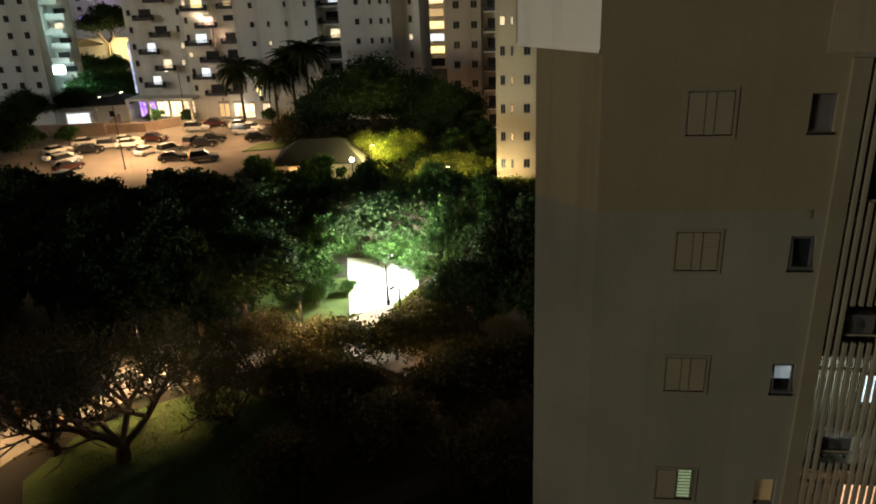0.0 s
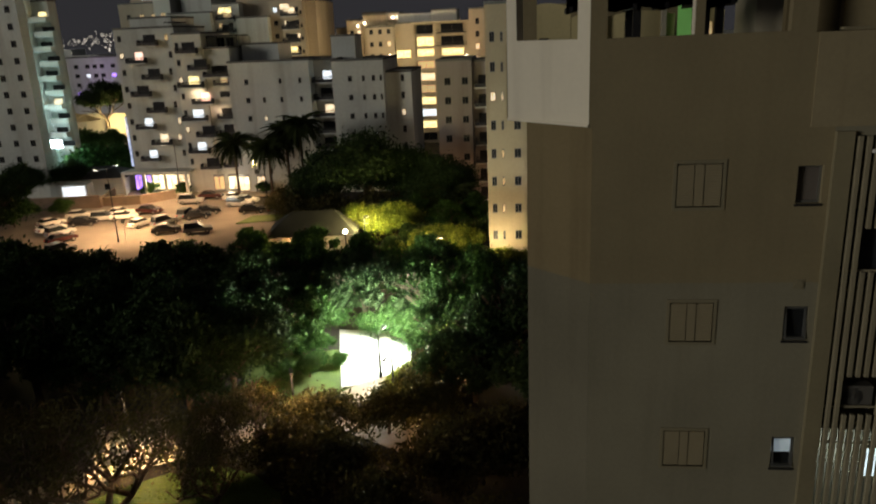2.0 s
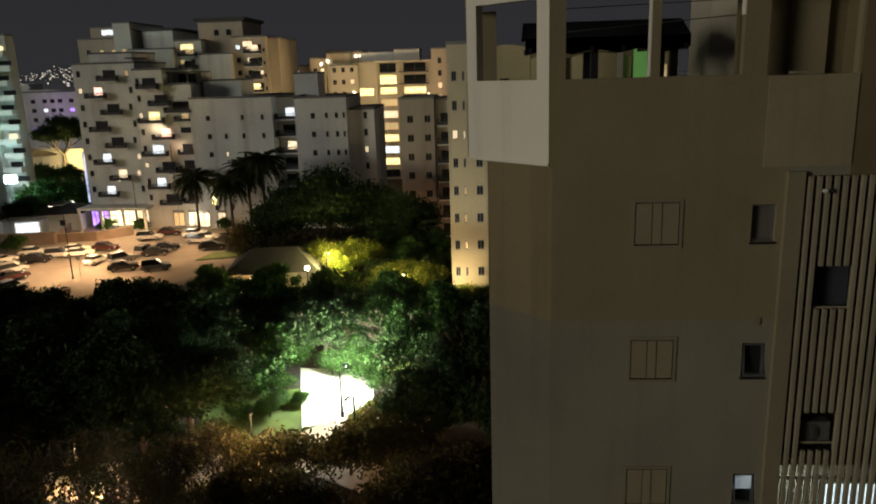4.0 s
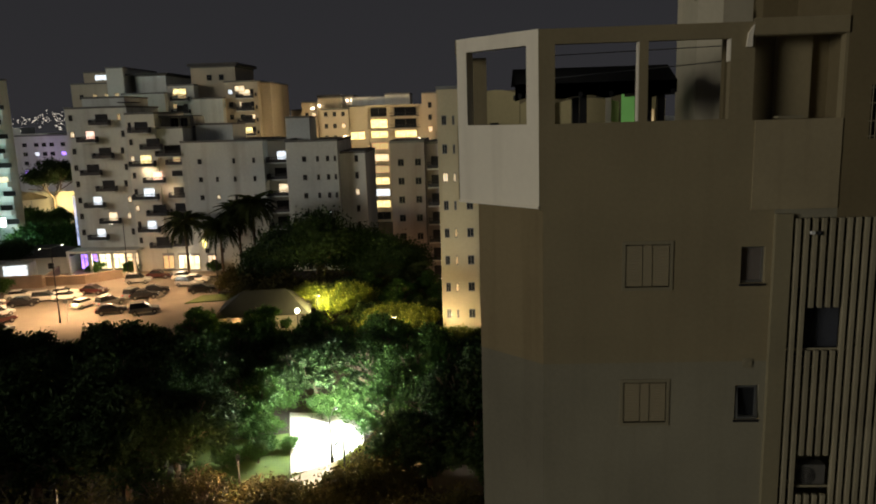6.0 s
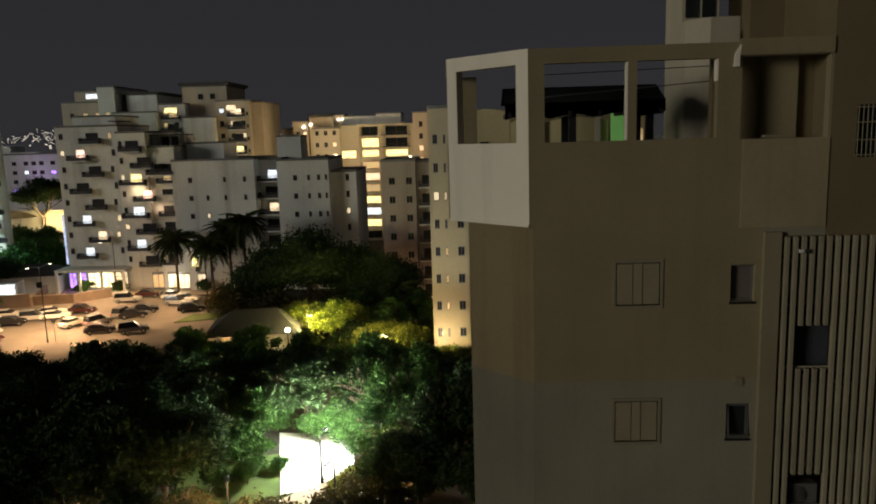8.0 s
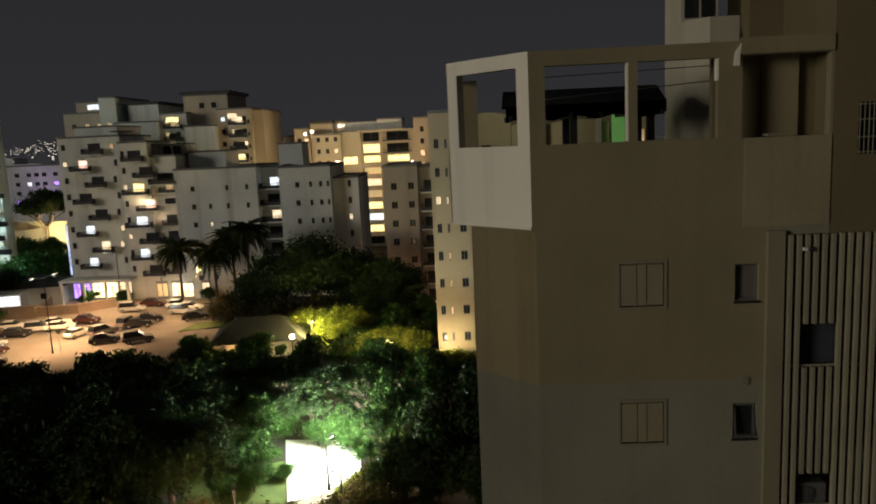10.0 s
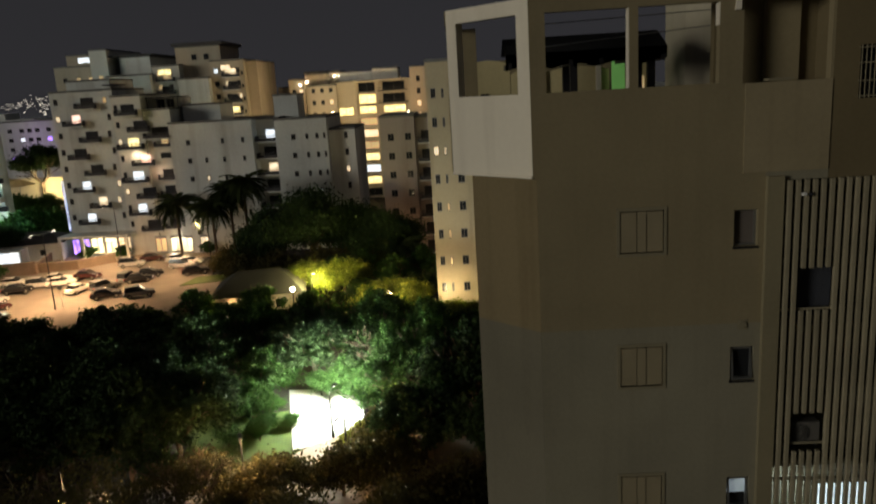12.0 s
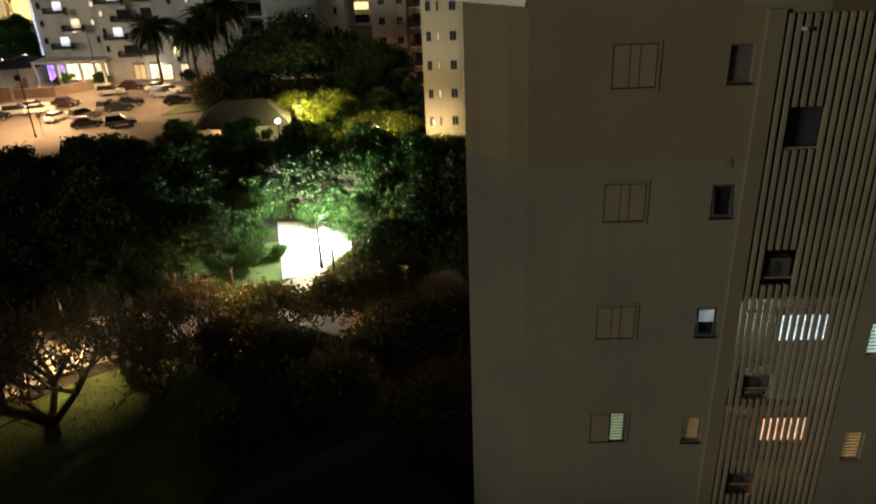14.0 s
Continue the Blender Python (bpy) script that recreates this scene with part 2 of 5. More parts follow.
def tube(bm, a, b, ra, rb, sides=8):
    a, b = Vector(a), Vector(b)
    d = (b - a).normalized()
    u = d.orthogonal().normalized()
    w = d.cross(u)
    lo, hi = [], []
    for i in range(sides):
        t = 2 * math.pi * i / sides
        o = u * math.cos(t) + w * math.sin(t)
        lo.append(bm.verts.new(a + o * ra))
        hi.append(bm.verts.new(b + o * rb))
    for i in range(sides):
        j = (i + 1) % sides
        bm.faces.new((lo[i], lo[j], hi[j], hi[i]))
    bm.faces.new(lo[::-1])
    bm.faces.new(hi)


def bevel(bm, w, seg=1):
    bmesh.ops.bevel(bm, geom=list(bm.edges), offset=w, segments=seg, affect="EDGES", clamp_overlap=True)


def mesh_of(name, bm, material):
    me = bpy.data.meshes.new(name)
    bm.to_mesh(me)
    bm.free()
    for m in (material if isinstance(material, (list, tuple)) else (material,)):
        me.materials.append(m)
    return me


def part(name, bm, material, parent, label=""):
    me = bm if isinstance(bm, bpy.types.Mesh) else mesh_of(name, bm, material)
    ob = new(name, me)
    if parent is not None:
        ob.parent = parent
    return tagged(ob, label)


def at(ob, x=0, y=0, z=0, rz=0):
    ob.matrix_basis = pose(x, y, z, 0, 0, rz)
    return ob


def thing(name, label, category, x=0, y=0, z=0, rz=0, group="", kind=""):
    return at(tagged(new(name), label, category, group, kind), x, y, z, rz)


def one(name, bm, material, label, category, group="", kind=""):
    return tagged(part(name, bm, material, None), label, category, group, kind)


def shared(cache={}):
    return cache


def boxmesh(name, material, *dims, bev=0.0):
    """A shared box mesh."""
    key = (name, material.name, dims, bev)
    store = shared()
    if key not in store:
        bm = bmesh.new()
        box(bm, *dims)
        if bev:
            bevel(bm, bev)
        store[key] = mesh_of(name, bm, material)
    return store[key]


# ---- ground ----
def sheet(name, pts, z, material, label, category, kind="structure"):
    bm = bmesh.new()
    vs = [bm.verts.new((x, y, z)) for x, y in pts]
    f = bm.faces.new(vs)
    if f.normal.z < 0:
        f.normal_flip()
    return one(name, bm, material, label, category, kind=kind)


def slab(name, pts, z0, z1, material, label, category, kind="structure"):
    bm = bmesh.new()
    prism(bm, pts, z0, z1)
    bmesh.ops.recalc_face_normals(bm, faces=list(bm.faces))
    return one(name, bm, material, label, category, kind=kind)


def strip(line, width):
    """The outline of a bent strip along line."""
    left, right = [], []
    for i, p in enumerate(line):
        a, b = Vector(line[max(0, i - 1)]), Vector(line[min(len(line) - 1, i + 1)])
        d = (b - a).normalized()
        o = Vector((-d.y, d.x)) * width / 2
        left.append(tuple(Vector(p) + o))
        right.append(tuple(Vector(p) - o))
    return right + left[::-1]


sheet("ground", [(-2500, -2500), (2500, -2500), (2500, 2500), (-2500, 2500)], 0, SOIL, "dark bare soil of the park at night", "ground")
slab("lawn", [(-30, 13), (-24, 11.5), (-17, 12), (-15.8, 16), (-17, 20), (-18.2, 23.2), (-20.6, 25.2), (-23.4, 26.2), (-26, 25.4), (-28.4, 23.6), (-31.2, 20.8), (-32, 16)], 0, 0.03, GRASS, "short green lawn lit by a street lamp", "lawn")
slab("pavement_1", strip([(-40, 8), (-36.5, 16), (-34.5, 21), (-31, 26), (-25, 29.5), (-17, 33), (-12, 30.6), (-9.0, 28.6)], 3.4), 0, 0.05, PATHM, "pale concrete park path under orange light", "path")
slab("pavement_4", [(-33.6, 26.0), (-29.4, 27.8), (-24.0, 31.2), (-25.6, 33.4), (-30.0, 32.4), (-34.6, 30.6)], 0, 0.055, PATHM, "pale paved square beside the park path", "path")
slab("pavement_2", strip([(-17.5, 34.6), (-15.2, 37.4), (-12.6, 39.5), (-8, 41)], 2.6), 0, 0.06, PATHM, "curved pale paved path beside the floodlit court", "path")
slab("pavement_3", strip([(-15.5, 12.5), (-9, 17), (-3, 21.6)], 1.6), 0, 0.04, UNLIT_PATH, "narrow paved path, its lack of light put into the colour", "path")
slab("court", [(-17.6, 37.5), (-14.3, 39.2), (-12.6, 42.9), (-13.6, 49), (-20.6, 49.6)], 0, 0.04, COURT, "pale rubber play court under a white floodlight", "court")
slab("lawn_strip", [(-23, 33.5), (-16.6, 35.2), (-14.6, 38.6), (-17.65, 37.3), (-18.3, 40.0), (-19.6, 45.0), (-27, 43.0), (-26, 36)], 0, 0.035, GRASS, "lit grass strip beside the court", "lawn")
slab("road", [(-120, 60), (-56, 60), (-40, 84), (-34, 97), (-40, 103), (-50, 112), (-72, 112), (-120, 108)], 0, 0.03, ASPHALT, "worn asphalt car park under orange street lamps", "car park")
slab("forecourt", [(-90, 112.4), (-40, 112.4), (-36, 120), (-90, 120)], 0, 0.14, PATHM, "raised paved forecourt before the apartment block", "pavement")
slab("lawn_island", [(-47, 92), (-35, 95.5), (-37, 98.5), (-46, 97)], 0.0, 0.16, GRASS, "kerbed grass island at the car park's edge", "lawn")


def holed(bm, x0, x1, z0, z1, y0, y1, holes):
    """A wall from x0 to x1, in one piece, whose holes (x0, x1, z0, z1) go through it."""
    xs = sorted({x0, x1, *[h[i] for h in holes for i in (0, 1)]})
    zs = sorted({z0, z1, *[h[i] for h in holes for i in (2, 3)]})
    nx, nz = len(xs) - 1, len(zs) - 1

    def solid(i, k):
        if not (0 <= i < nx and 0 <= k < nz):
            return False
        xc, zc = (xs[i] + xs[i + 1]) / 2, (zs[k] + zs[k + 1]) / 2
        return not any(h[0] < xc < h[1] and h[2] < zc < h[3] for h in holes)

    made = {}

    def v(i, y, k):
        if (i, y, k) not in made:
            made[i, y, k] = bm.verts.new((xs[i], y, zs[k]))
        return made[i, y, k]

    for i in range(nx):
        for k in range(nz):
            if not solid(i, k):
                continue
            bm.faces.new((v(i, y0, k), v(i + 1, y0, k), v(i + 1, y0, k + 1), v(i, y0, k + 1)))
            bm.faces.new((v(i, y1, k + 1), v(i + 1, y1, k + 1), v(i + 1, y1, k), v(i, y1, k)))
            if not solid(i - 1, k):
                bm.faces.new((v(i, y1, k), v(i, y0, k), v(i, y0, k + 1), v(i, y1, k + 1)))
            if not solid(i + 1, k):
                bm.faces.new((v(i + 1, y0, k), v(i + 1, y1, k), v(i + 1, y1, k + 1), v(i + 1, y0, k + 1)))
            if not solid(i, k - 1):
                bm.faces.new((v(i, y1, k), v(i + 1, y1, k), v(i + 1, y0, k), v(i, y0, k)))
            if not solid(i, k + 1):
                bm.faces.new((v(i, y0, k + 1), v(i + 1, y0, k + 1), v(i + 1, y1, k + 1), v(i, y1, k + 1)))


def boxes(name, material, parent, *dims, label=""):
    """Each box a part of its own."""
    for d in dims:
        bm = bmesh.new()
        box(bm, *d)
        part(name, bm, material, parent, label)


# ---- the near apartment building ----
near = thing("apartment_building", "beige plastered apartment building with closed shutters and a roof terrace", "building")
SH_TOP = [24.5, 21.48, 18.38, 15.2, 12.1, 9.05, 6.0, 2.95]
SW_TOP = [24.35, 21.33, 18.2, 14.95, 11.9, 8.9, 5.9, 2.9]
OCHRE = mat("yellow_ochre_plaster", (0.6, 0.52, 0.29), 0.92, 1.2, 0.16, 0.25, stain=0.3)
PILASTER = mat("plain_beige_plaster", (0.27, 0.236, 0.145), 0.92, 1.2, 0.16, 0.25, stain=0.2)
BAY = mat("pale_bay_plaster", (0.34, 0.285, 0.175), 0.92, 1.2, 0.16, 0.25, stain=0.3)
BEIGE_LOW = mat("greyer_beige_plaster", (0.27, 0.25, 0.18), 0.92, 1.2, 0.16, 0.25, stain=0.2)
holes = [(0.05, 0.97, z - 0.97, z - 0.05) for z in SH_TOP] + [(2.43, 2.93, z - 0.78, z) for z in SW_TOP]
bm = bmesh.new()
holed(bm, -1.66, 3.06, 21.87, 25.2, 0, 0.3, [h for h in holes if h[2] > 21.87])
part("wall", bm, BEIGE, near)
bm = bmesh.new()
holed(bm, -1.66, 3.06, 0, 21.87, 0, 0.3, [h for h in holes if h[2] < 21.87])
part("wall", bm, BEIGE_LOW, near, "lower plaster wall, greyer than the top storey")


def chamfer(bm, x, y, length, t, z0, z1, a0=0.0, a1=None):
    """A wall at 45 degrees from the corner (x, y) back to the left, over the stretch a0 to a1 of its length."""
    a1 = length if a1 is None else a1
    s = math.sqrt(0.5)
    o = (t * s, t * s)
    p, q = (x - a0 * s, y + a0 * s), (x - a1 * s, y + a1 * s)
    prism(bm, [q, p, (p[0] + o[0], p[1] + o[1]), (q[0] + o[0], q[1] + o[1])], z0, z1)


# Both corner plasters carry that face's light and shade in their colour.
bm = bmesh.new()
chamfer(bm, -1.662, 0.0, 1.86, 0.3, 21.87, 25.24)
part("wall", bm, BEIGE_CORNER_LIGHT, near, "plaster of the cut corner, its warm light put into the colour")
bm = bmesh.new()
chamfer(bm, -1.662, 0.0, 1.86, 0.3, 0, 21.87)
part("wall", bm, mat("corner_shade_plaster", (0.168, 0.154, 0.11), 0.92, 1.2, 0.16, 0.25, stain=0.2), near, "greyer plaster of the cut corner, its shade put into the colour")
boxes("wall", BEIGE, near, (-2.74, -2.5, 1.5, 16, 0, 25.2), (-2.5, 12, 15.7, 16, 0, 25.2), (11.7, 12, 0, 15.7, 0, 25.2))
bm = bmesh.new()
prism(bm, [(-1.6, 0.31), (11.6, 0.31), (11.6, 15.6), (-2.45, 15.6), (-2.45, 1.45)], 24.9, 25.22)
part("roof_slab", bm, ROOFGREY, near)

# corner frame round the terrace: parapet, posts and beam
PX, PY, PL = -1.74, 0.0, 2.34
for nm, q in (("parapet", (25.3, 26.974)), ("beam", (28.55, 28.845)), ("post", (26.97, 28.55, 0.0, 0.32)), ("post", (26.97, 28.55, PL - 0.3, PL))):
    bm = bmesh.new()
    chamfer(bm, PX, PY, PL, 0.2, *q)
    part(nm, bm, WHITE, near, "white painted plaster")
bm = bmesh.new()
chamfer(bm, PX - 0.02, PY - 0.03, PL, 0.3, 25.245, 25.3)
part("ledge", bm, WHITE, near, "pale drip ledge under the parapet")
bm = bmesh.new()
holed(bm, PX + 0.004, 4.32, 25.2, 28.84, PY, PY + 0.2, [(-1.41, 0.26, 26.97, 28.54), (0.44, 2.05, 26.97, 28.54), (2.52, 4.26, 26.93, 28.56)])
part("parapet", bm, BEIGE, near, "beige terrace parapet with two square openings")
boxes("parapet", BEIGE, near, (-3.42, -3.22, 1.7, 8.0, 25.25, 26.97), (-3.42, 1.9, 8.0, 8.2, 25.25, 27.9))
boxes("beam", BEIGE, near, (-3.42, -3.22, 1.7, 8.0, 28.55, 28.84))
boxes("post", BEIGE, near, (-3.36, -2.7, 3.2, 3.5, 25.3, 28.55))
# bay with a deeper opening, and the wall that steps forward
boxes("pilaster", BEIGE, near, (3.22, 3.9, 0.62, 0.8, 25.3, 28.6))
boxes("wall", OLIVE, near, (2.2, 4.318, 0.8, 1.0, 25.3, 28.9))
boxes("balcony_slab", BEIGE, near, (2.503, 4.318, 0.201, 0.8, 25.12, 25.3))
boxes("sill", TRIM, near, (3.02, 3.52, -0.04, 0.2, 26.954, 27.0))
boxes("parapet", BAY, near, (2.58, 4.3, -0.03, -0.003, 25.12, 26.93), label="paler parapet panel of the bay")
boxes("beam", BEIGE, near, (2.46, 4.3, -0.045, -0.003, 28.58, 28.9))
# White strips paint the light on the reveals; the short one ends at shadow.
boxes("lit_jamb_strip", WHITE, near, (0.236, 0.262, 0.004, 0.196, 26.98, 28.53), (2.026, 2.052, 0.004, 0.196, 28.1, 28.53), label="white strip for the lit edge of the reveal")
# White wedge shaped as the lit sliver of wall between post and bay.
bm = bmesh.new()
cv = [[bm.verts.new((x, y, z)) for x, z in ((2.33, 28.36), (2.45, 28.36), (2.45, 28.56), (2.48, 28.8), (2.36, 28.62))] for y in (-0.05, -0.003)]
bm.faces.new(cv[0])
bm.faces.new(cv[1][::-1])
for i in range(5):
    bm.faces.new((cv[0][i], cv[1][i], cv[1][(i + 1) % 5], cv[0][(i + 1) % 5]))
bmesh.ops.recalc_face_normals(bm, faces=list(bm.faces))
part("lit_wall_sliver", bm, WHITE, near, "white wedge for a lit sliver of wall beside the bay")
RY = -0.12
RW = [(6.6, 7.11, z - 1.41, z - 0.5) for z in SW_TOP]
bm = bmesh.new()
holed(bm, 6.18, 14, 0, 24.92, RY, RY + 0.3, RW)
part("wall", bm, BEIGE_LOW, near, "forward-stepping plaster wall")
bm = bmesh.new()
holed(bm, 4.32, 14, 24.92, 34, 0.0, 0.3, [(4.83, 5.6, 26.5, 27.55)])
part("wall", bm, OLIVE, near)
boxes("wall", BEIGE_LOW, near, (3.06, 4.318, 0.0, 0.3, 24.93, 25.196), (3.06, 3.4, -0.003, 0.3, 0, 24.92), (7.2, 7.34, RY + 0.3, 1.5, 0, 24.92), (3.2, 7.2, 1.5, 1.7, 0, 25.0))
boxes("wall", OLIVE, near, (4.32, 4.6, 0.3, 6, 25.0, 34))
boxes("pilaster", PILASTER, near, (3.06, 3.4, RY, -0.003, 0, 25.03))
for k in range(9):
    boxes("balcony_slab", BEIGE_LOW, near, (3.4, 6.18, RY + 0.12 + (0.5 if k == 0 else 0), 1.5, 24.68 - 3.13 * k, 24.88 - 3.13 * k))

# penthouse behind the terrace
bm = bmesh.new()
prism(bm, [(2.42, 3.5), (2.86, 3.0), (3.55, 3.0), (3.55, 4.5), (2.42, 4.5)], 25.2, 29.75)
part("wall", bm, CREAM, near, "white penthouse wall behind the terrace")
boxes("wall", CREAM, near, (2.62, 3.55, 4.5, 6, 25.2, 31.2), (4.62, 5.2, 2.6, 2.8, 28.0, 33.5), label="white penthouse wall behind the terrace")
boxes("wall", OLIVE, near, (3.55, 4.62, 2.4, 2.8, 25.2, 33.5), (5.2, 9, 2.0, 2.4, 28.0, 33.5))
for wx in (2.7, 3.12):
    at(part("window", boxmesh("window", GLASS, 0, 0.32, 0, 0.06, 0, 0.5), None, near), wx, 4.46, 29.95)


def shutter(parent, z, open_right=None):
    w = thing("window", "", "", 0, 0, z)
    w.parent = parent
    bm = bmesh.new()
    holed(bm, -0.02, 1.035, -1.035, 0.015, -0.02, 0.06, [(0.05, 0.97, -0.97, -0.05)])
    part("window_frame", bm, TRIM, w)
    panels = ((0.07, 0.40), (0.62, 0.95)) if open_right is None else ((0.07, 0.53),)
    for a, b in panels:
        bm = bmesh.new()
        line = []
        for e in range(15):
            line += [(0.001, -0.945 + e * 0.058), (-0.004, -0.945 + e * 0.058 + 0.012), (-0.004, -0.945 + e * 0.058 + 0.046)]
        line += [(0.035, -0.075), (0.035, -0.945)]
        lo = [bm.verts.new((a, y, zz)) for y, zz in line]
        hi = [bm.verts.new((b, y, zz)) for y, zz in line]
        for e in range(len(line)):
            g = (e + 1) % len(line)
            bm.faces.new((lo[e], hi[e], hi[g], lo[g]))
        part("shutter", bm, SHUT, w)
    if open_right is None:
        bm = bmesh.new()
        box(bm, 0.42, 0.60, -0.012, 0.03, -0.945, -0.075)
        part("shutter_stile", bm, SHUT, w)
        bm = bmesh.new()
        box(bm, 0.06, 0.96, 0.05, 0.08, -0.96, -0.06)
        part("backing", bm, GROOVE, w)
    else:
        for e in range(9):
            bm = bmesh.new()
            box(bm, 0.59, 0.9, 0.06, 0.075, -0.93 + e * 0.096, -0.93 + e * 0.096 + 0.058)
            part("slat", bm, open_right, w, "lit blind slat")
        bm = bmesh.new()
        box(bm, 0.06, 0.96, 0.10, 0.12, -0.96, -0.06)
        part("backing", bm, GROOVE, w)
    return w


for k, z in enumerate(SH_TOP):
    shutter(near, z, BLIND_GREEN if k == 3 else None)


def small_window(parent, x, y, z, w, h, pane, tilt=0.0, dark_sill=True, half=False, blind=False):
    o = thing("window", "", "", x, y, z)
    o.parent = parent
    bm = bmesh.new()
    t = 0.045
    holed(bm, 0, w, -h, 0, 0.10, 0.16, [(t, w - t, -h + t, -t)])
    part("window_frame", bm, ALU if dark_sill else TRIM, o)
    if blind:
        for e in range(8):
            q = (h - 2 * t) / 8
            part("slat", boxmesh("slat", pane, t, w - t, 0.12, 0.132, 0, round(q * 0.62, 3)), None, o, "lit blind slat").matrix_basis = pose(0, 0, -h + t + e * q)
    bm = bmesh.new()
    box(bm, t, w - t, 0.135, 0.145, -h * 0.58 if half else -h + t, -t)
    part("pane", bm, GLASS if blind else pane, o)
    if half:
        bm = bmesh.new()
        box(bm, t, w - t, 0.135, 0.145, -h + t, -h * 0.58 - 0.002)
        part("pane", bm, GLASS, o)
    bm = bmesh.new()
    box(bm, -0.02, w + 0.02, -0.03, 0.10, -h - 0.05, -h - 0.004)
    part("window_sill", bm, DARKMETAL if dark_sill else TRIM, o)
    if tilt:
        bm = bmesh.new()
        holed(bm, 0.03, w - 0.03, -h + 0.03, -0.03, 0.0, 0.03, [(0.07, w - 0.07, -h + 0.07, -0.07)])
        s = part("sash", bm, ALU, o)
        s.matrix_basis = pose(0, 0.06, 0, tilt, 0, 0)
    return o


SMALL = [GREYSHUT, GLASS, glow("cool_lit_bathroom", (0.75, 0.9, 1.0), 0.15, 0.6, 2.5), glow("brown_dim_bathroom", (0.6, 0.42, 0.2), 0.045, 0.5, 6), GLASS, GLASS, GLASS, GLASS]
for k, z in enumerate(SW_TOP):
    small_window(near, 2.43, 0, z, 0.5, 0.78, SMALL[k], tilt=-8 if k in (1, 2) else 0, half=k == 2)
RIGHT = [GLASS, GLASS, BLIND_COOL, BLIND_WARM, GLASS, GLASS, GLASS, GLASS]
for k, z in enumerate(SW_TOP):
    small_window(near, 6.6, RY, z - 0.5, 0.51, 0.91, RIGHT[k], dark_sill=False, blind=k in (2, 3))
# grille before the top window
bm = bmesh.new()
for i in range(9):
    tube(bm, (4.86 + i * 0.09, 0.0, 26.5), (4.86 + i * 0.09, 0.0, 27.55), 0.012, 0.012, 5)
for zz in (26.55, 26.85, 27.2, 27.5):
    tube(bm, (4.8, 0.0, zz), (5.65, 0.0, zz), 0.013, 0.013, 5)
part("window_grille", bm, TRIM, near)
bm = bmesh.new()
box(bm, 4.84, 5.59, 0.17, 0.2, 26.5, 27.55)
part("pane", bm, GLASS, near)
bm = bmesh.new()
tube(bm, (2.67, -0.03, 21.83), (2.67, 0.02, 21.83), 0.09, 0.09, 14)
box(bm, 2.56, 2.78, -0.01, 0.02, 21.72, 21.94)
part("vent", bm, TRIM, near, "small round wall vent")

# slat screens, one for the whole height, with square gaps for the air conditioners
GAPS = [(22.12, 23.05), (18.84, 19.75), (15.6, 16.35), (12.45, 13.2), (9.3, 10.05), (6.15, 6.9)]
screen = new("slat_screen")
screen.parent = near
for i in range(16):
    x = 3.47 + i * 0.1714
    cuts = [24.93] + [v for g in GAPS for v in (g[1], g[0])] + [0.3] if 1 < i < 6 else [24.93, 0.3]
    for e in range(0, len(cuts), 2):
        hi, lo = cuts[e], cuts[e + 1]
        m = boxmesh("slat", SLAT, 0, 0.092, 0, 0.1, 0, round(hi - lo, 3), bev=0.008)
        at(part("slat", m, None, screen), x, RY - 0.02, lo)
for k in range(9):
    for zz in (24.35, 22.1):
        at(part("rail", boxmesh("rail", SLAT, 3.4, 6.18, 0, 0.03, 0, 0.05), None, screen), 0, RY + 0.082, zz - 3.13 * k)


def ac_unit(x, y, z):
    o = thing("air_conditioner", "dark outdoor air-conditioner unit in a gap of the slat screen", "air conditioner", x, y, z, group="air conditioners behind the slats")
    bm = bmesh.new()
    box(bm, 0, 0.72, 0, 0.3, 0, 0.5)
    bevel(bm, 0.02)
    part("body", bm, mat("grey_enamel", (0.12, 0.115, 0.105), 0.5, 4, 0.15, 0.05), o)
    bm = bmesh.new()
    for r in (0.06, 0.11, 0.16, 0.2):
        for s in range(20):
            a, b = 2 * math.pi * s / 20, 2 * math.pi * (s + 1) / 20
            tube(bm, (0.28 + r * math.cos(a), -0.015, 0.25 + r * math.sin(a)), (0.28 + r * math.cos(b), -0.015, 0.25 + r * math.sin(b)), 0.006, 0.006, 4)
    part("fan_grille", bm, DARKMETAL, o)
    boxes("bracket", DARKMETAL, o, (0.08, 0.13, -0.02, 0.6, -0.06, -0.003), (0.6, 0.65, -0.02, 0.6, -0.06, -0.003))
    return o


ac = ac_unit(3.76, RY + 0.16, 18.95)
for z in (15.7, 12.55, 9.4, 6.25):
    copy_thing(ac, pose(3.76, RY + 0.16, z))
bm = bmesh.new()
box(bm, 3.7, 4.6, 0.2, 0.25, 21.9, 23.4)
part("curtain", bm, mat("dark_blue_sheet", (0.05, 0.055, 0.07), 0.8, 3, 0.4, 0.3), near, "dark sheet behind the gap in the slats")
# lit laundry windows behind the slats
for z, m in ((16.3, ROOMCOOL), (12.95, ROOMORANGE)):
    o = new("laundry_window")
    o.parent = near
    at(o, 5.12, 1.46, z)
    part("pane", boxmesh("pane", m, 0, 1.35, 0, 0.02, 0, 0.78), None, o, "lit window pane")
    bm = bmesh.new()
    holed(bm, -0.06, 1.41, -0.06, 0.84, -0.03, 0.015, [(0.0, 1.35, 0.0, 0.78)])
    part("window_frame", bm, TRIM, o)
lamp("laundry_light", "POINT", (4.5, 0.7, 17.2), 26, (0.8, 0.95, 1.0), 0.08)
lamp("laundry_light", "POINT", (4.9, 0.7, 14.1), 16, (1.0, 0.6, 0.35), 0.08)
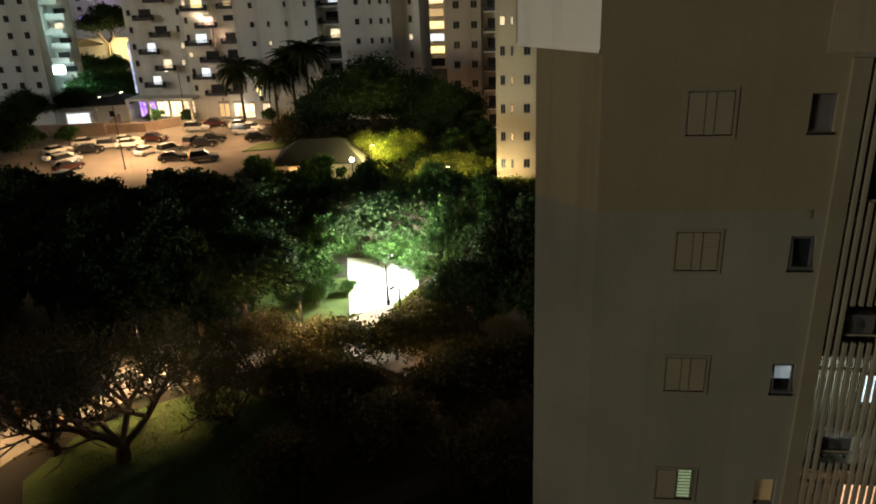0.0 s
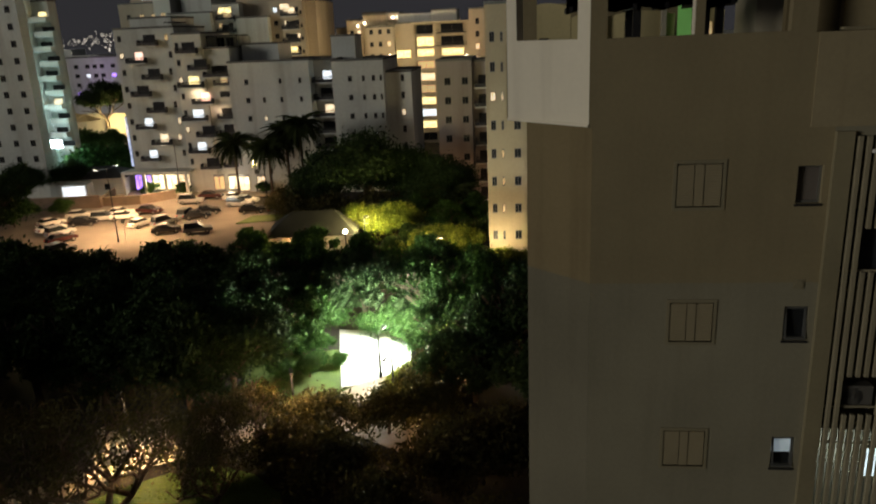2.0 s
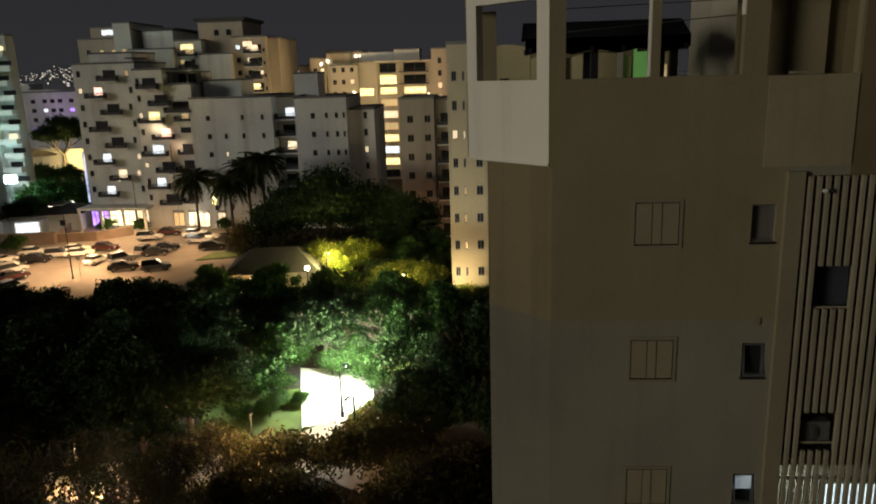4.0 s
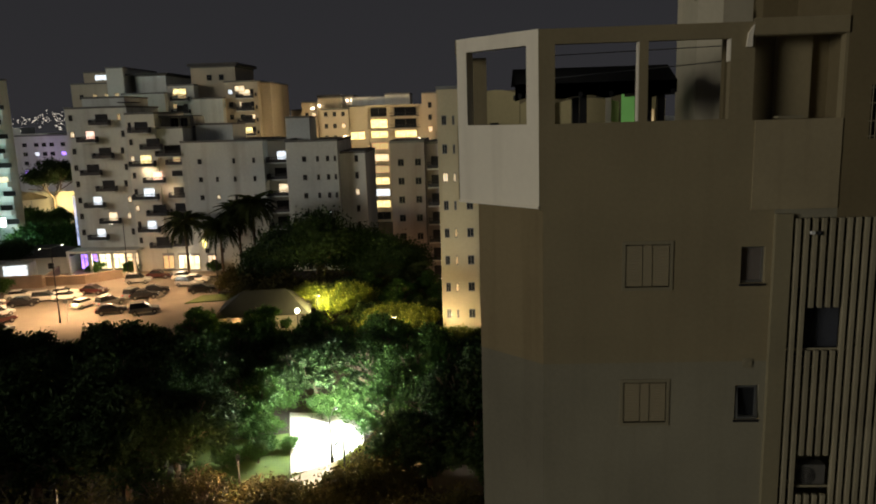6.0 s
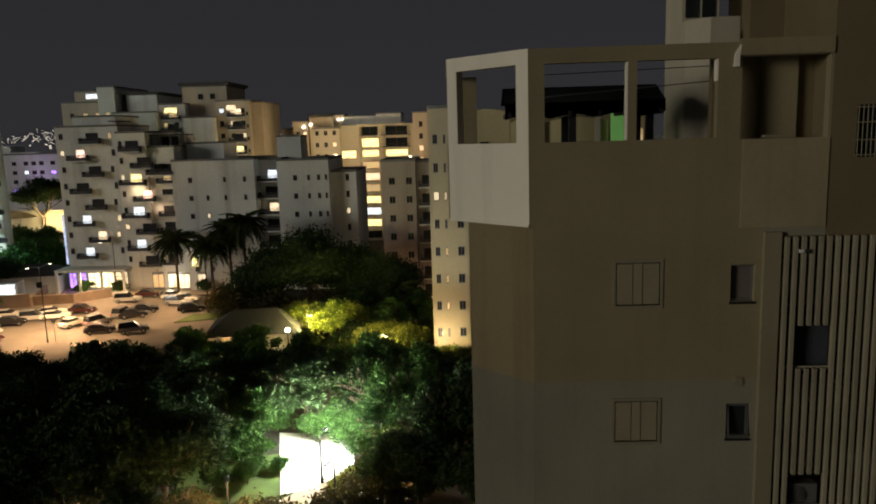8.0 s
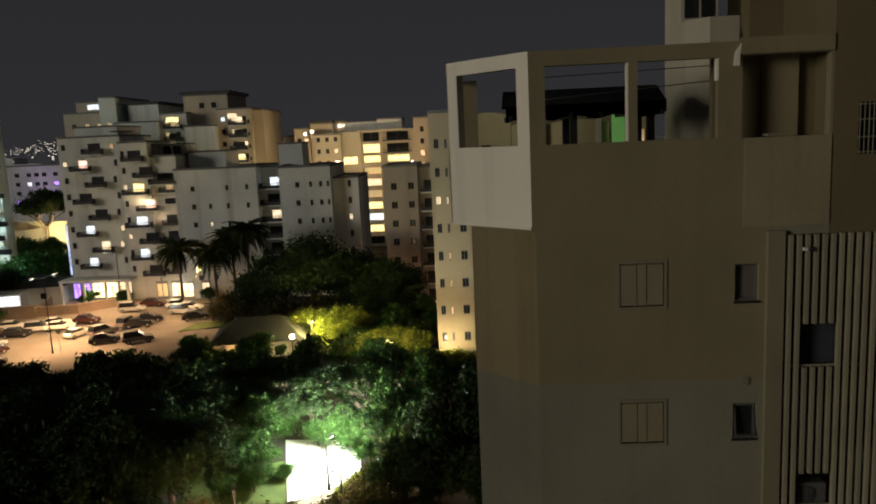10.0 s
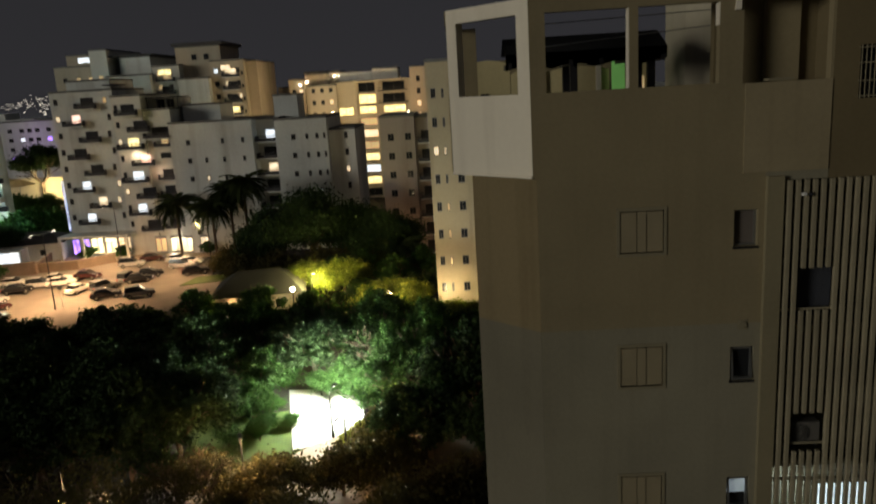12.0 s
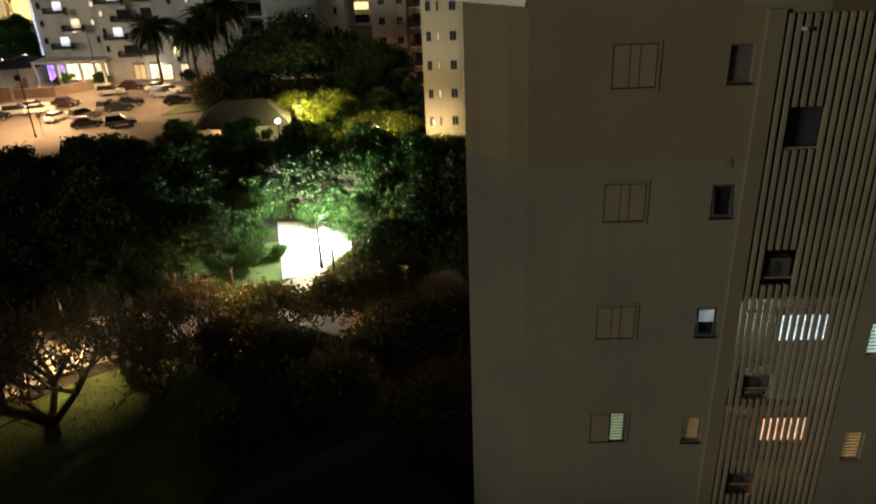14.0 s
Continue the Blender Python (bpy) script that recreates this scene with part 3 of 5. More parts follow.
# security lamp at the screen's top
o = thing("wall_lamp", "small pale security lamp above the slat screen", "lamp", 3.74, RY, 24.6)
bm = bmesh.new()
box(bm, 0, 0.10, -0.06, 0.02, 0, 0.07)
bevel(bm, 0.012)
part("lamp_head", bm, mat("pale_plastic", (0.75, 0.75, 0.72), 0.4, 4, 0.1, 0.0), o)
bm = bmesh.new()
tube(bm, (0.14, -0.04, 0.03), (0.20, -0.05, 0.03), 0.04, 0.05, 10)
part("sensor", bm, DARKMETAL, o)

# terrace things
perg = thing("pergola", "dark timber pergola with a scalloped canvas edge on the roof terrace", "pergola", 0, 0, 25.22)
for x, y in ((-0.55, 2.0), (1.2, 2.0), (-0.55, 3.2), (1.2, 3.2)):
    part("post", boxmesh("post", DARKMETAL, -0.08, 0.08, -0.08, 0.08, 0, 2.6), None, perg).matrix_basis = pose(x, y, 0)
bm = bmesh.new()
n = 34
rows = []
for j, yy in enumerate((1.75, 2.6, 3.4)):
    rows.append([bm.verts.new((-2.1 + 3.6 * i / n, yy, (2.62 if j != 1 else 3.0))) for i in range(n + 1)])
low = [bm.verts.new((-2.1 + 3.6 * i / n, 1.75, 2.25 + 0.10 * abs(math.sin(math.pi * i * 3.5 / n)))) for i in range(n + 1)]
for a, b in ((rows[0], rows[1]), (rows[1], rows[2]), (low, rows[0])):
    for i in range(n):
        bm.faces.new((a[i], a[i + 1], b[i + 1], b[i]))
bmesh.ops.solidify(bm, geom=list(bm.faces), thickness=0.02)
part("canopy", bm, DARK, perg, "dark canvas canopy with a wavy valance")
for i in range(6):
    at(part("beam", boxmesh("beam", DARKMETAL, -0.04, 0.04, 1.7, 3.4, 2.3, 2.42), None, perg), -2.0 + i * 0.68)
bm = bmesh.new()
box(bm, 1.14, 1.5, 6.0, 6.06, 25.3, 27.75)
one("curtain", bm, GREENROOM, "green lit curtain at the terrace door", "curtain")
for x0, x1, zt in ((-3.0, -1.7, 27.75), (-1.68, -0.9, 27.45), (-0.7, 1.1, 27.45), (1.54, 2.4, 27.5)):
    bm = bmesh.new()
    top = [(x1 - (x1 - x0) * e / 12, zt + 0.12 * math.sin(math.pi * e / 12)) for e in range(13)]
    fr = [bm.verts.new((x, 6.2, z)) for x, z in [(x0, 25.3), (x1, 25.3)] + top]
    bk = [bm.verts.new((x, 6.4, z)) for x, z in [(x0, 25.3), (x1, 25.3)] + top]
    bm.faces.new(fr)
    bm.faces.new(bk[::-1])
    for e in range(len(fr)):
        g = (e + 1) % len(fr)
        bm.faces.new((fr[g], fr[e], bk[e], bk[g]))
    part("wall", bm, OCHRE, near, "tan terrace back wall with a curved top")
for px_, pw in ((-2.55, 0.25),):
    at(part("window", boxmesh("window", GLASS, 0, pw, 0, 0.03, 0, 0.35), None, near), px_, 6.16, 26.6)
at(part("doorway", boxmesh("doorway", WINDIM, 0, 0.1, 0, 0.03, 0, 0.9), None, near), 1.98, 6.16, 26.3)
for xx, yy in ((-0.86, 6.1), (0.72, 6.1)):
    at(part("pilaster", boxmesh("pilaster", WHITE, 0, 0.14, 0, 0.1, 0, 2.3), None, near), xx, yy - 0.02, 25.3)
bm = bmesh.new()
tube(bm, (-1.6, 1.2, 28.4), (3.0, 2.6, 28.6), 0.012, 0.012, 5)
one("cable", bm, ALU, "thin cable strung across the terrace", "cable")
bm = bmesh.new()
tube(bm, (-1.6, 0.9, 27.9), (3.0, 2.2, 28.25), 0.012, 0.012, 5)
one("cable", bm, ALU, "thin cable strung across the terrace", "cable")

# the camera's own building behind it, and two unseen walls added for shade
bm = bmesh.new()
box(bm, -9, 40, -18.6, -18.0, 0, 37)
one("wall_south", bm, BEIGE, "beige plaster wall of the camera's own building", "wall", kind="structure")
# Added out of view: keeps the low sun off the lower facade.
bm = bmesh.new()
box(bm, -70, -9, -19.0, -18.0, 0, 14.5)
one("shade_wall_south", bm, BEIGE, "unseen plaster wall added to shade the lower facade", "wall", kind="structure")
# Added block outside the view; its shade keeps the grove dark.
bm = bmesh.new()
box(bm, -66, -52, -16, 35, 0, 9.0)
one("shade_wall_west", bm, BEIGE, "unseen plastered block added to shade the park trees", "wall", kind="structure")


# ---- far buildings ----
def window_at(b, x, y, z, w=1.1, h=1.2, lit=None):
    """A window on a front that faces the park: frame, sill and pane."""
    o = new("window")
    o.parent = b
    at(o, x, y, z)
    part("pane", boxmesh("pane", lit or GLASS, -w / 2 + 0.05, w / 2 - 0.05, -0.012, 0.02, 0.05, h - 0.05), None, o)
    key = ("frame", w, h)
    if key not in shared():
        bm = bmesh.new()
        holed(bm, -w / 2, w / 2, -0.06, h + 0.03, -0.06, 0.03, [(-w / 2 + 0.05, -0.025, 0.05, h - 0.05), (0.025, w / 2 - 0.05, 0.05, h - 0.05)])
        shared()[key] = mesh_of("window_frame", bm, FARFRAME)
    part("window_frame", shared()[key], None, o)
    return o


def balcony_at(b, x, y, z, w=3.4, lit=None, depth=1.3, solid=False):
    """A balcony: slab, parapet of bars or solid, and the wide door behind it."""
    o = new("balcony")
    o.parent = b
    at(o, x, y, z)
    part("slab", boxmesh("slab", FAR_GREY, -w / 2, w / 2, -depth, 0, -0.18, 0), None, o)
    d0, d1 = (-w * 0.12, w * 0.3) if lit else (-w * 0.28, w * 0.36)
    part("door", boxmesh("door", lit or DARK, d0, d1, -0.02, 0.03, 0.5 if lit else 0.02, 1.95), None, o)
    key = ("parapet", w, depth, solid)
    if key not in shared():
        bm = bmesh.new()
        if solid:
            box(bm, -w / 2, w / 2, -depth, -depth + 0.12, 0.002, 1.0)
        else:
            box(bm, -w / 2, w / 2, -depth, -depth + 0.06, 0.95, 1.02)
            box(bm, -w / 2, w / 2, -depth, -depth + 0.05, 0.05, 0.6)
            k = int(w / 0.16)
            for i in range(k + 1):
                xx = -w / 2 + 0.03 + (w - 0.06) * i / k
                box(bm, xx - 0.015, xx + 0.015, -depth + 0.01, -depth + 0.04, 0.6, 0.95)
        for s in (-1, 1):
            box(bm, min(s * w / 2, s * (w / 2 - 0.07)), max(s * w / 2, s * (w / 2 - 0.07)), -depth + 0.12, 0, 0.02, 1.0)
        shared()[key] = mesh_of("railing", bm, FAR_WHITE if solid else ROOFDARK)
    part("railing", shared()[key], None, o)
    return o


def block(b, x0, x1, y0, y1, z0, z1, m, roof=0.35):
    """A plain storey block with a parapet rim on its flat roof."""
    bm = bmesh.new()
    box(bm, x0, x1, y0, y1, z0, z1)
    part("wall", bm, m, b)
    if roof:
        bm = bmesh.new()
        for q in ((x0 - 0.08, x1 + 0.08, y0 - 0.08, y0 + 0.2), (x0 - 0.08, x1 + 0.08, y1 - 0.2, y1 + 0.08), (x0 - 0.08, x0 + 0.2, y0 + 0.2, y1 - 0.2), (x1 - 0.2, x1 + 0.08, y0 + 0.2, y1 - 0.2)):
            box(bm, *q, z1 + 0.004, z1 + roof)
        part("roof_rim", bm, RIM, b)


rng = random.Random(7)

# the stepped white block over the car park
wb = thing("apartment_block", "stepped greyish-white apartment block with railed balconies and lit windows", "building")
Y1 = 118.0
block(wb, -76.4, -64.9, Y1, Y1 + 14, 0, 30.2, FAR_GREY)
block(wb, -74.0, -66.0, Y1 + 2, Y1 + 12, 30.2, 32.0, FAR_GREY)
block(wb, -64.9, -59.6, Y1 - 1, Y1 + 13, 0, 28.9, FAR_WHITE)
block(wb, -59.6, -54.8, Y1 - 0.4, Y1 + 13, 0, 26.2, FAR_WHITE)
block(wb, -54.8, -39.8, Y1 - 2, Y1 + 13, 0, 23.6, FAR_GREY)
block(wb, -46.5, -39.8, Y1 - 2.5, Y1 - 2.0, 0, 23.4, FAR_GREY, 0)
block(wb, -39.8, -35.6, Y1 + 0.8, Y1 + 13, 0, 23.4, FAR_WHITE)
block(wb, -35.6, -26.4, Y1 - 3, Y1 + 13, 0, 23.2, FAR_GREY)
block(wb, -26.4, -21.8, Y1 - 1, Y1 + 13, 0, 20.9, FAR_GREY)
block(wb, -54.0, -47.0, Y1 + 4, Y1 + 12, 23.6, 26.6, FAR_GREY)
block(wb, -37.5, -33.0, Y1 + 6, Y1 + 12, 23.2, 27.4, FAR_GREY)
lits = {1: WINPINK, 5: WINCOOL, 6: WINLIT, 7: WINCOOL}
for k in range(8):
    z = 27.2 - 3.0 * k
    left = k % 2
    balcony_at(wb, -72.4 + (0.0 if left else 2.6), Y1, z, 3.6, lits.get(k))
    window_at(wb, -75.4, Y1, z + 0.9, 0.7, 1.0, WINLIT if k == 1 else None)
    window_at(wb, -66.0 - (0 if left else 0.4), Y1, z + 0.8, 0.6, 1.1, [WINDIM, None, None, None, None, WINLIT, WINLIT, None][k])
midlit = {2: WINYEL, 3: WINPINK, 4: WINCOOL, 6: WINCOOL}
for k in range(8):
    z = 25.6 - 3.0 * k
    balcony_at(wb, -62.2 + (1.9 if k % 2 else 0), Y1 - 1, z, 4.6 if k in (2, 4) else 3.8, midlit.get(k))
    if k > 1:
        balcony_at(wb, -56.6, Y1 - 0.4, z + 0.1, 3.0, [None, None, WINDIM, None, None, None, WINLIT, None][k], 1.0, solid=k % 3 == 0)
    window_at(wb, -64.2, Y1 - 1, z + 0.9, 0.6, 1.0, WINLIT if k in (2, 5) else None)
balcony_at(wb, -57.0, Y1 - 0.4, 21.3, 5.2, None, 1.6)
for k in range(7):
    z = 20.0 - 3.0 * k
    for x, w in ((-51.6, 0.9), (-48.6, 0.6), (-45.2, 0.6), (-41.6, 0.6)):
        yy = Y1 - 2.5 if x > -46.5 else Y1 - 2
        if (k * 5 + int(-x)) % 6:
            window_at(wb, x, yy, 19.8 - 3.25 * k, w * 0.8, 0.85, WINLIT if (k, x) in ((2, -48.6),) else None)
    balcony_at(wb, -37.7, Y1 + 0.8, z - 0.4, 3.9, [WINCOOL, None, WINLIT, None, None, WINDIM, None][k], 2.4)
    for x, w in ((-32.4, 0.9), (-30.0, 0.6), (-28.2, 0.7), (-26.9, 0.5)):
        window_at(wb, x, Y1 - 3, 19.75 - 3.25 * k, w * 0.8, 0.9, WINCOOL if (k, x) in ((3, -28.2),) else None)
    window_at(wb, -23.4, Y1 - 1, z - 0.6, 0.6, 1.1, WINLIT if k == 2 else None)
# pergola and glazing on the stepped roof terrace
boxes("roof_slab", ROOFDARK, wb, (-59.4, -53.2, Y1 + 0.6, Y1 + 6, 28.3, 28.5), (-66.2, -64.0, Y1 - 0.6, Y1 + 4, 31.0, 31.2))
boxes("post", ROOFDARK, wb, *[(x, x + 0.15, Y1 + 0.7, Y1 + 0.85, 26.2, 28.3) for x in (-59.2, -57.4, -55.6, -53.6)])
for x in (-58.6, -56.8):
    window_at(wb, x, Y1 + 5.9, 26.4, 1.4, 1.7, None)
boxes("wall", FAR_WHITE, wb, (-59.4, -55.0, Y1 + 6, Y1 + 12, 26.2, 28.3))
# shops at its foot
bm = bmesh.new()
box(bm, -77.0, -64.0, Y1 - 4.2, Y1, 4.3, 4.7)
part("canopy", bm, FAR_WHITE, wb, "flat concrete canopy over the shops")
for x0, x1, m in ((-76.5, -75.3, PURPLE), (-74.9, -73.4, PURPLE), (-72.9, -70.7, SHOP), (-70.3, -68.2, SHOP), (-67.8, -65.6, WINLIT)):
    o = new("shop_front")
    o.parent = wb
    part("pane", boxmesh("pane", m, x0, x1, Y1 - 0.06, Y1 - 0.02, 0.7, 3.4), None, o)
    bm = bmesh.new()
    xm = (x0 + x1) / 2
    holed(bm, x0 - 0.12, x1 + 0.12, 0.2, 4.0, Y1 - 0.12, Y1 - 0.063, [(x0, xm - 0.06, 0.7, 2.5), (xm + 0.06, x1, 0.7, 2.5), (x0, xm - 0.06, 2.65, 3.4), (xm + 0.06, x1, 2.65, 3.4)])
    part("window_frame", bm, ALU, o)
for x in (-76.8, -72.6, -68.6, -64.5):
    part("pillar", boxmesh("pillar", FAR_WHITE, -0.2, 0.2, -0.2, 0.2, 0.14, 4.3), None, wb).matrix_basis = pose(x, Y1 - 3.9, 0)
for x0, x1, m in ((-60.3, -58.4, WINDIM), (-57.4, -55.4, SHOP), (-55.0, -53.2, SHOP), (-51.5, -50.0, WINLIT)):
    o = new("shop_front")
    o.parent = wb
    yy = Y1 - 2.05 if x1 > -54 else Y1 - 1.06
    part("pane", boxmesh("pane", m, x0, x1, yy - 0.04, yy, 0.6, 3.0), None, o)
    bm = bmesh.new()
    xm = (x0 + x1) / 2
    holed(bm, x0 - 0.12, x1 + 0.12, 0.2, 3.5, yy - 0.1, yy - 0.043, [(x0, xm - 0.06, 0.6, 3.0), (xm + 0.06, x1, 0.6, 3.0)])
    part("window_frame", bm, ALU, o)
# Glowing strip stands in for bluish light falling on the side wall.
bm = bmesh.new()
box(bm, -76.75, -76.45, Y1 - 0.1, Y1 - 0.004, 5.2, 14.5)
part("wall_light_glow", bm, glow("blue_white_wall_glow", (0.55, 0.65, 1.0), 0.8), wb, "glowing strip for blue-white light on the side wall")
lamp("balcony_light", "POINT", (-61.4, Y1 - 1.9, 18.6), 120, (1.0, 0.72, 0.45), 0.15)
lamp("balcony_light", "POINT", (-57.5, Y1 - 1.4, 15.2), 60, (1.0, 0.65, 0.45), 0.15)
lamp("shop_light", "AREA", (-71, Y1 - 3.0, 4.0), 350, (1.0, 0.85, 0.55), 1.0)
lamp("shop_light", "POINT", (-56, Y1 - 4.5, 2.6), 130, (1.0, 0.93, 0.8), 0.4)


def tower(label, parts, windows, rows, z_top, step, m, y, lit_chance, colours, w=1.0, h=1.1):
    b = thing("apartment_block", label, "building")
    for q in parts:
        block(b, *q[:6], q[6] if len(q) > 6 else m)
    for k in range(rows):
        for x, yy in windows:
            lit = rng.choice(colours) if rng.random() < lit_chance else None
            window_at(b, x, yy, z_top - step * k, w, h, lit)
    return b


# taller blocks behind
t2 = tower("tall sand-coloured apartment block behind, roof terraces lit", [
    (-101.5, -90.8, 168, 185, 0, 37.2, FAR_SAND), (-90.8, -86.6, 165, 185, 0, 40.6, FAR_WHITE), (-99, -91, 170, 184, 37.2, 40.0, FAR_SAND),
    (-86.6, -76.0, 163, 185, 0, 34.2, FAR_GREY), (-84.6, -77.0, 167, 184, 34.2, 38.6, FAR_GREY), (-76.0, -69.5, 165, 185, 0, 36.0, FAR_WHITE),
    (-69.5, -62.0, 163, 185, 0, 32.6, FAR_GREY), (-71.0, -60.0, 168, 184, 32.6, 40.2, FAR_SAND), (-62.0, -53.8, 165, 185, 0, 36.4, FAR_SAND)],
    [(-99.0, 168), (-95.6, 168), (-92.6, 168), (-88.6, 165), (-74.4, 165), (-71.8, 165), (-60.6, 165), (-58.0, 165), (-55.4, 165)], 7, 33.6, 3.0, FAR_SAND, 165, 0.16, [WINLIT, WINCOOL, WINDIM])
for x, y, z, w, m in ((-94.0, 169.9, 38.2, 4.2, WINCOOL), (-73.0, 164.95, 34.0, 3.2, WINYEL), (-58.2, 164.95, 34.2, 2.4, WINLIT), (-66.5, 167.95, 37.2, 1.2, None), (-63.5, 167.95, 37.2, 1.2, None), (-81.5, 162.95, 30.0, 1.2, WINLIT)):
    window_at(t2, x, y, z, w, 1.3, m)
for k in range(5):
    balcony_at(t2, -72.9, 165, 32.4 - 3 * k, 4.4, WINDIM if k == 0 else None)
    balcony_at(t2, -57.0, 165, 32.6 - 3 * k, 4.0, [WINLIT, None, None, WINYEL, None][k])
boxes("roof_slab", ROOFDARK, t2, (-71.6, -59.2, 167.4, 184.4, 40.55, 41.3), (-86.8, -76.0, 166, 184, 38.95, 39.3))
# its bright gable
block(t2, -53.79, -51.2, 167, 185, 0, 36.0, FAR_SAND)
for k in range(6):
    window_at(t2, -54.4, 164.99, 33 - 3 * k, 0.5, 0.8)
# Added lamp without a fixture, brightens the gable.
lamp("gable_fill_light", "POINT", (-38, 152, 22), 6500, (1.0, 0.72, 0.38), 0.4)
t2b = tower("low pink-lit apartment block in the distance", [(-52.5, -47.0, 192, 205, 0, 29.5, FAR_SAND)], [(-51.2, 192), (-48.6, 192)], 4, 26, 3.0, FAR_SAND, 192, 0.1, [WINLIT])
t3 = thing("apartment_block", "yellow-lit terraced apartment block with open storeys between slabs", "building")
for q in ((-45.9, -41.8, 176, 190, 0, 31.1), (-41.8, -36.0, 177, 190, 0, 32.2), (-40.4, -33.4, 173.2, 177, 0, 29.2), (-33.4, -29.0, 174.2, 190, 0, 29.8), (-14.6, -10.5, 170, 190, 0, 32.4), (-36.0, -33.0, 180, 190, 0, 32.6)):
    block(t3, *q, FAR_SAND)
block(t3, -29.0, -14.6, 175.4, 190, 0, 29.6, FAR_SAND, 0)
block(t3, -24.4, -18.0, 176.5, 186, 30.05, 32.6, FAR_WHITE)
block(t3, -33.2, -24.5, 178, 186, 29.8, 32.2, FAR_GREY, 0.2)
boxes("roof_slab", ROOFDARK, t3, (-42.0, -35.8, 176.7, 190, 32.6, 33.0))
LEVELS = [29.6 - 2.95 * k for k in range(10)]
for k, z in enumerate(LEVELS):
    boxes("slab", FAR_SAND, t3, (-29.0, -14.7, 172.0, 175.4, z, z + 0.42))
    if k:
        boxes("column", FAR_SAND, t3, *[(x, x + 0.7, 172.2, 172.8, z + 0.42, LEVELS[k - 1]) for x in (-29.0, -23.6, -15.4)])
    if k > 2:
        boxes("parapet", FAR_SAND, t3, (-28.3, -23.6, 172.02, 172.16, z + 0.42, z + 1.25), (-22.9, -15.4, 172.02, 172.16, z + 0.42, z + 1.25))
    elif k:
        boxes("railing", ROOFDARK, t3, (-22.9, -15.4, 172.05, 172.1, z + 1.2, z + 1.3), (-22.9, -15.4, 172.05, 172.1, z + 0.5, z + 0.75))
    # At k == 3 the dim glowing pane stands in for a lit wall.
    window_at(t3, -26.0, 175.4, z - 2.35, 4.2, 2.2, [None, WINYEL, WINYEL, WINDIM, WINLIT, WINDIM, WINYEL, WINCOOL, WINYEL, None][k])
    window_at(t3, -19.2, 175.4, z - 2.35, 5.6, 2.2, [None, None, WINYEL, WINDIM, None, None, WINLIT, None, None, None][k])
    if k < 7:
        for x, yy in ((-44.6, 176), (-42.8, 176), (-39.2, 173.2), (-37.0, 173.2), (-34.8, 173.2)):
            window_at(t3, x, yy, z - 2.0, 0.9, 1.1, WINLIT if (k, x) in ((1, -34.8), (0, -42.8), (3, -44.6)) else None)
        window_at(t3, -12.6, 170, z - 0.6, 0.9, 1.3, WINLIT if k in (2, 3) else None)
for x, y, z in ((-34.6, 179.9, 31.4), (-33.4, 179.9, 31.4), (-43.0, 175.9, 29.6), (-41.4, 176.9, 30.2), (-15.6, 171.9, 21.4)):
    o = new("lamp")
    o.parent = t3
    at(o, x, y, z)
    part("globe", boxmesh("globe", BULB, -0.22, 0.22, -0.3, -0.02, 0, 0.4, bev=0.08), None, o, "small bright terrace lamp")
# Glowing pane stands in for a planted terrace under yellow light.
window_at(t3, -31.4, 174.2, 21.6, 3.6, 1.9, WINYEL)
# Added lamps floating before the front, without fixtures, to brighten the block.
lamp("block_fill_light", "POINT", (-28.0, 163, 26), 1300, (1.0, 0.78, 0.36), 0.4)
lamp("block_fill_light", "POINT", (-13.0, 162, 25), 900, (1.0, 0.62, 0.28), 0.4)
lamp("block_fill_light", "POINT", (-42.0, 167, 31), 500, (1.0, 0.72, 0.38), 0.4)
# pinkish block beside the tan one
t4 = tower("dusty pink apartment block with small dark windows", [(-16.0, -10.4, 105, 118, 0, 22.9, FAR_PINK), (-10.4, -7.0, 106.2, 118, 0, 22.6, FAR_PINK)], [(-14.3, 105), (-11.5, 105)], 7, 19.2, 3.05, FAR_PINK, 105, 0.0, [WINDIM], 1.0, 1.1)
for k in range(7):
    balcony_at(t4, -8.7, 106.2, 18.6 - 3.05 * k, 2.6, None, 1.1)
# tan block with the entrance lamp
t5 = tower("tan apartment block lit from its entrance", [(-6.64, -2.45, 68, 84, 0, 29.95, FAR_TAN)], [(-3.2, 68)], 9, 26.1, 3.18, FAR_TAN, 68, 0.0, [WINDIM], 0.75, 1.0)
bm = bmesh.new()
prism(bm, [(-2.44, 68.08), (-0.6, 68.08), (-0.6, 84), (-2.44, 84)], 0, 29.0)
part("wall", bm, FAR_TAN, t5)
for k in range(9):
    window_at(t5, -5.88, 68, 26.1 - 3.18 * k, 0.55, 1.0, WINLIT if k == 2 else None)
    window_at(t5, -4.84, 68, 26.1 - 3.18 * k, 0.28, 0.95, [None, None, WINLIT, None, WINDIM, WINDIM, WINLIT, None, None][k])
# grey-green block past the car park's far end
t6 = tower("grey-green apartment block with balconies beside a floodlit yard", [(-126, -104.5, 136, 140, 0, 38, FAR_GREY), (-104.5, -100.8, 138, 141, 0, 37.0, FAR_GREY)], [(-106, 136), (-109, 136), (-112, 136)], 10, 33, 3.0, FAR_GREY, 121, 0.08, [WINLIT, WINCOOL])
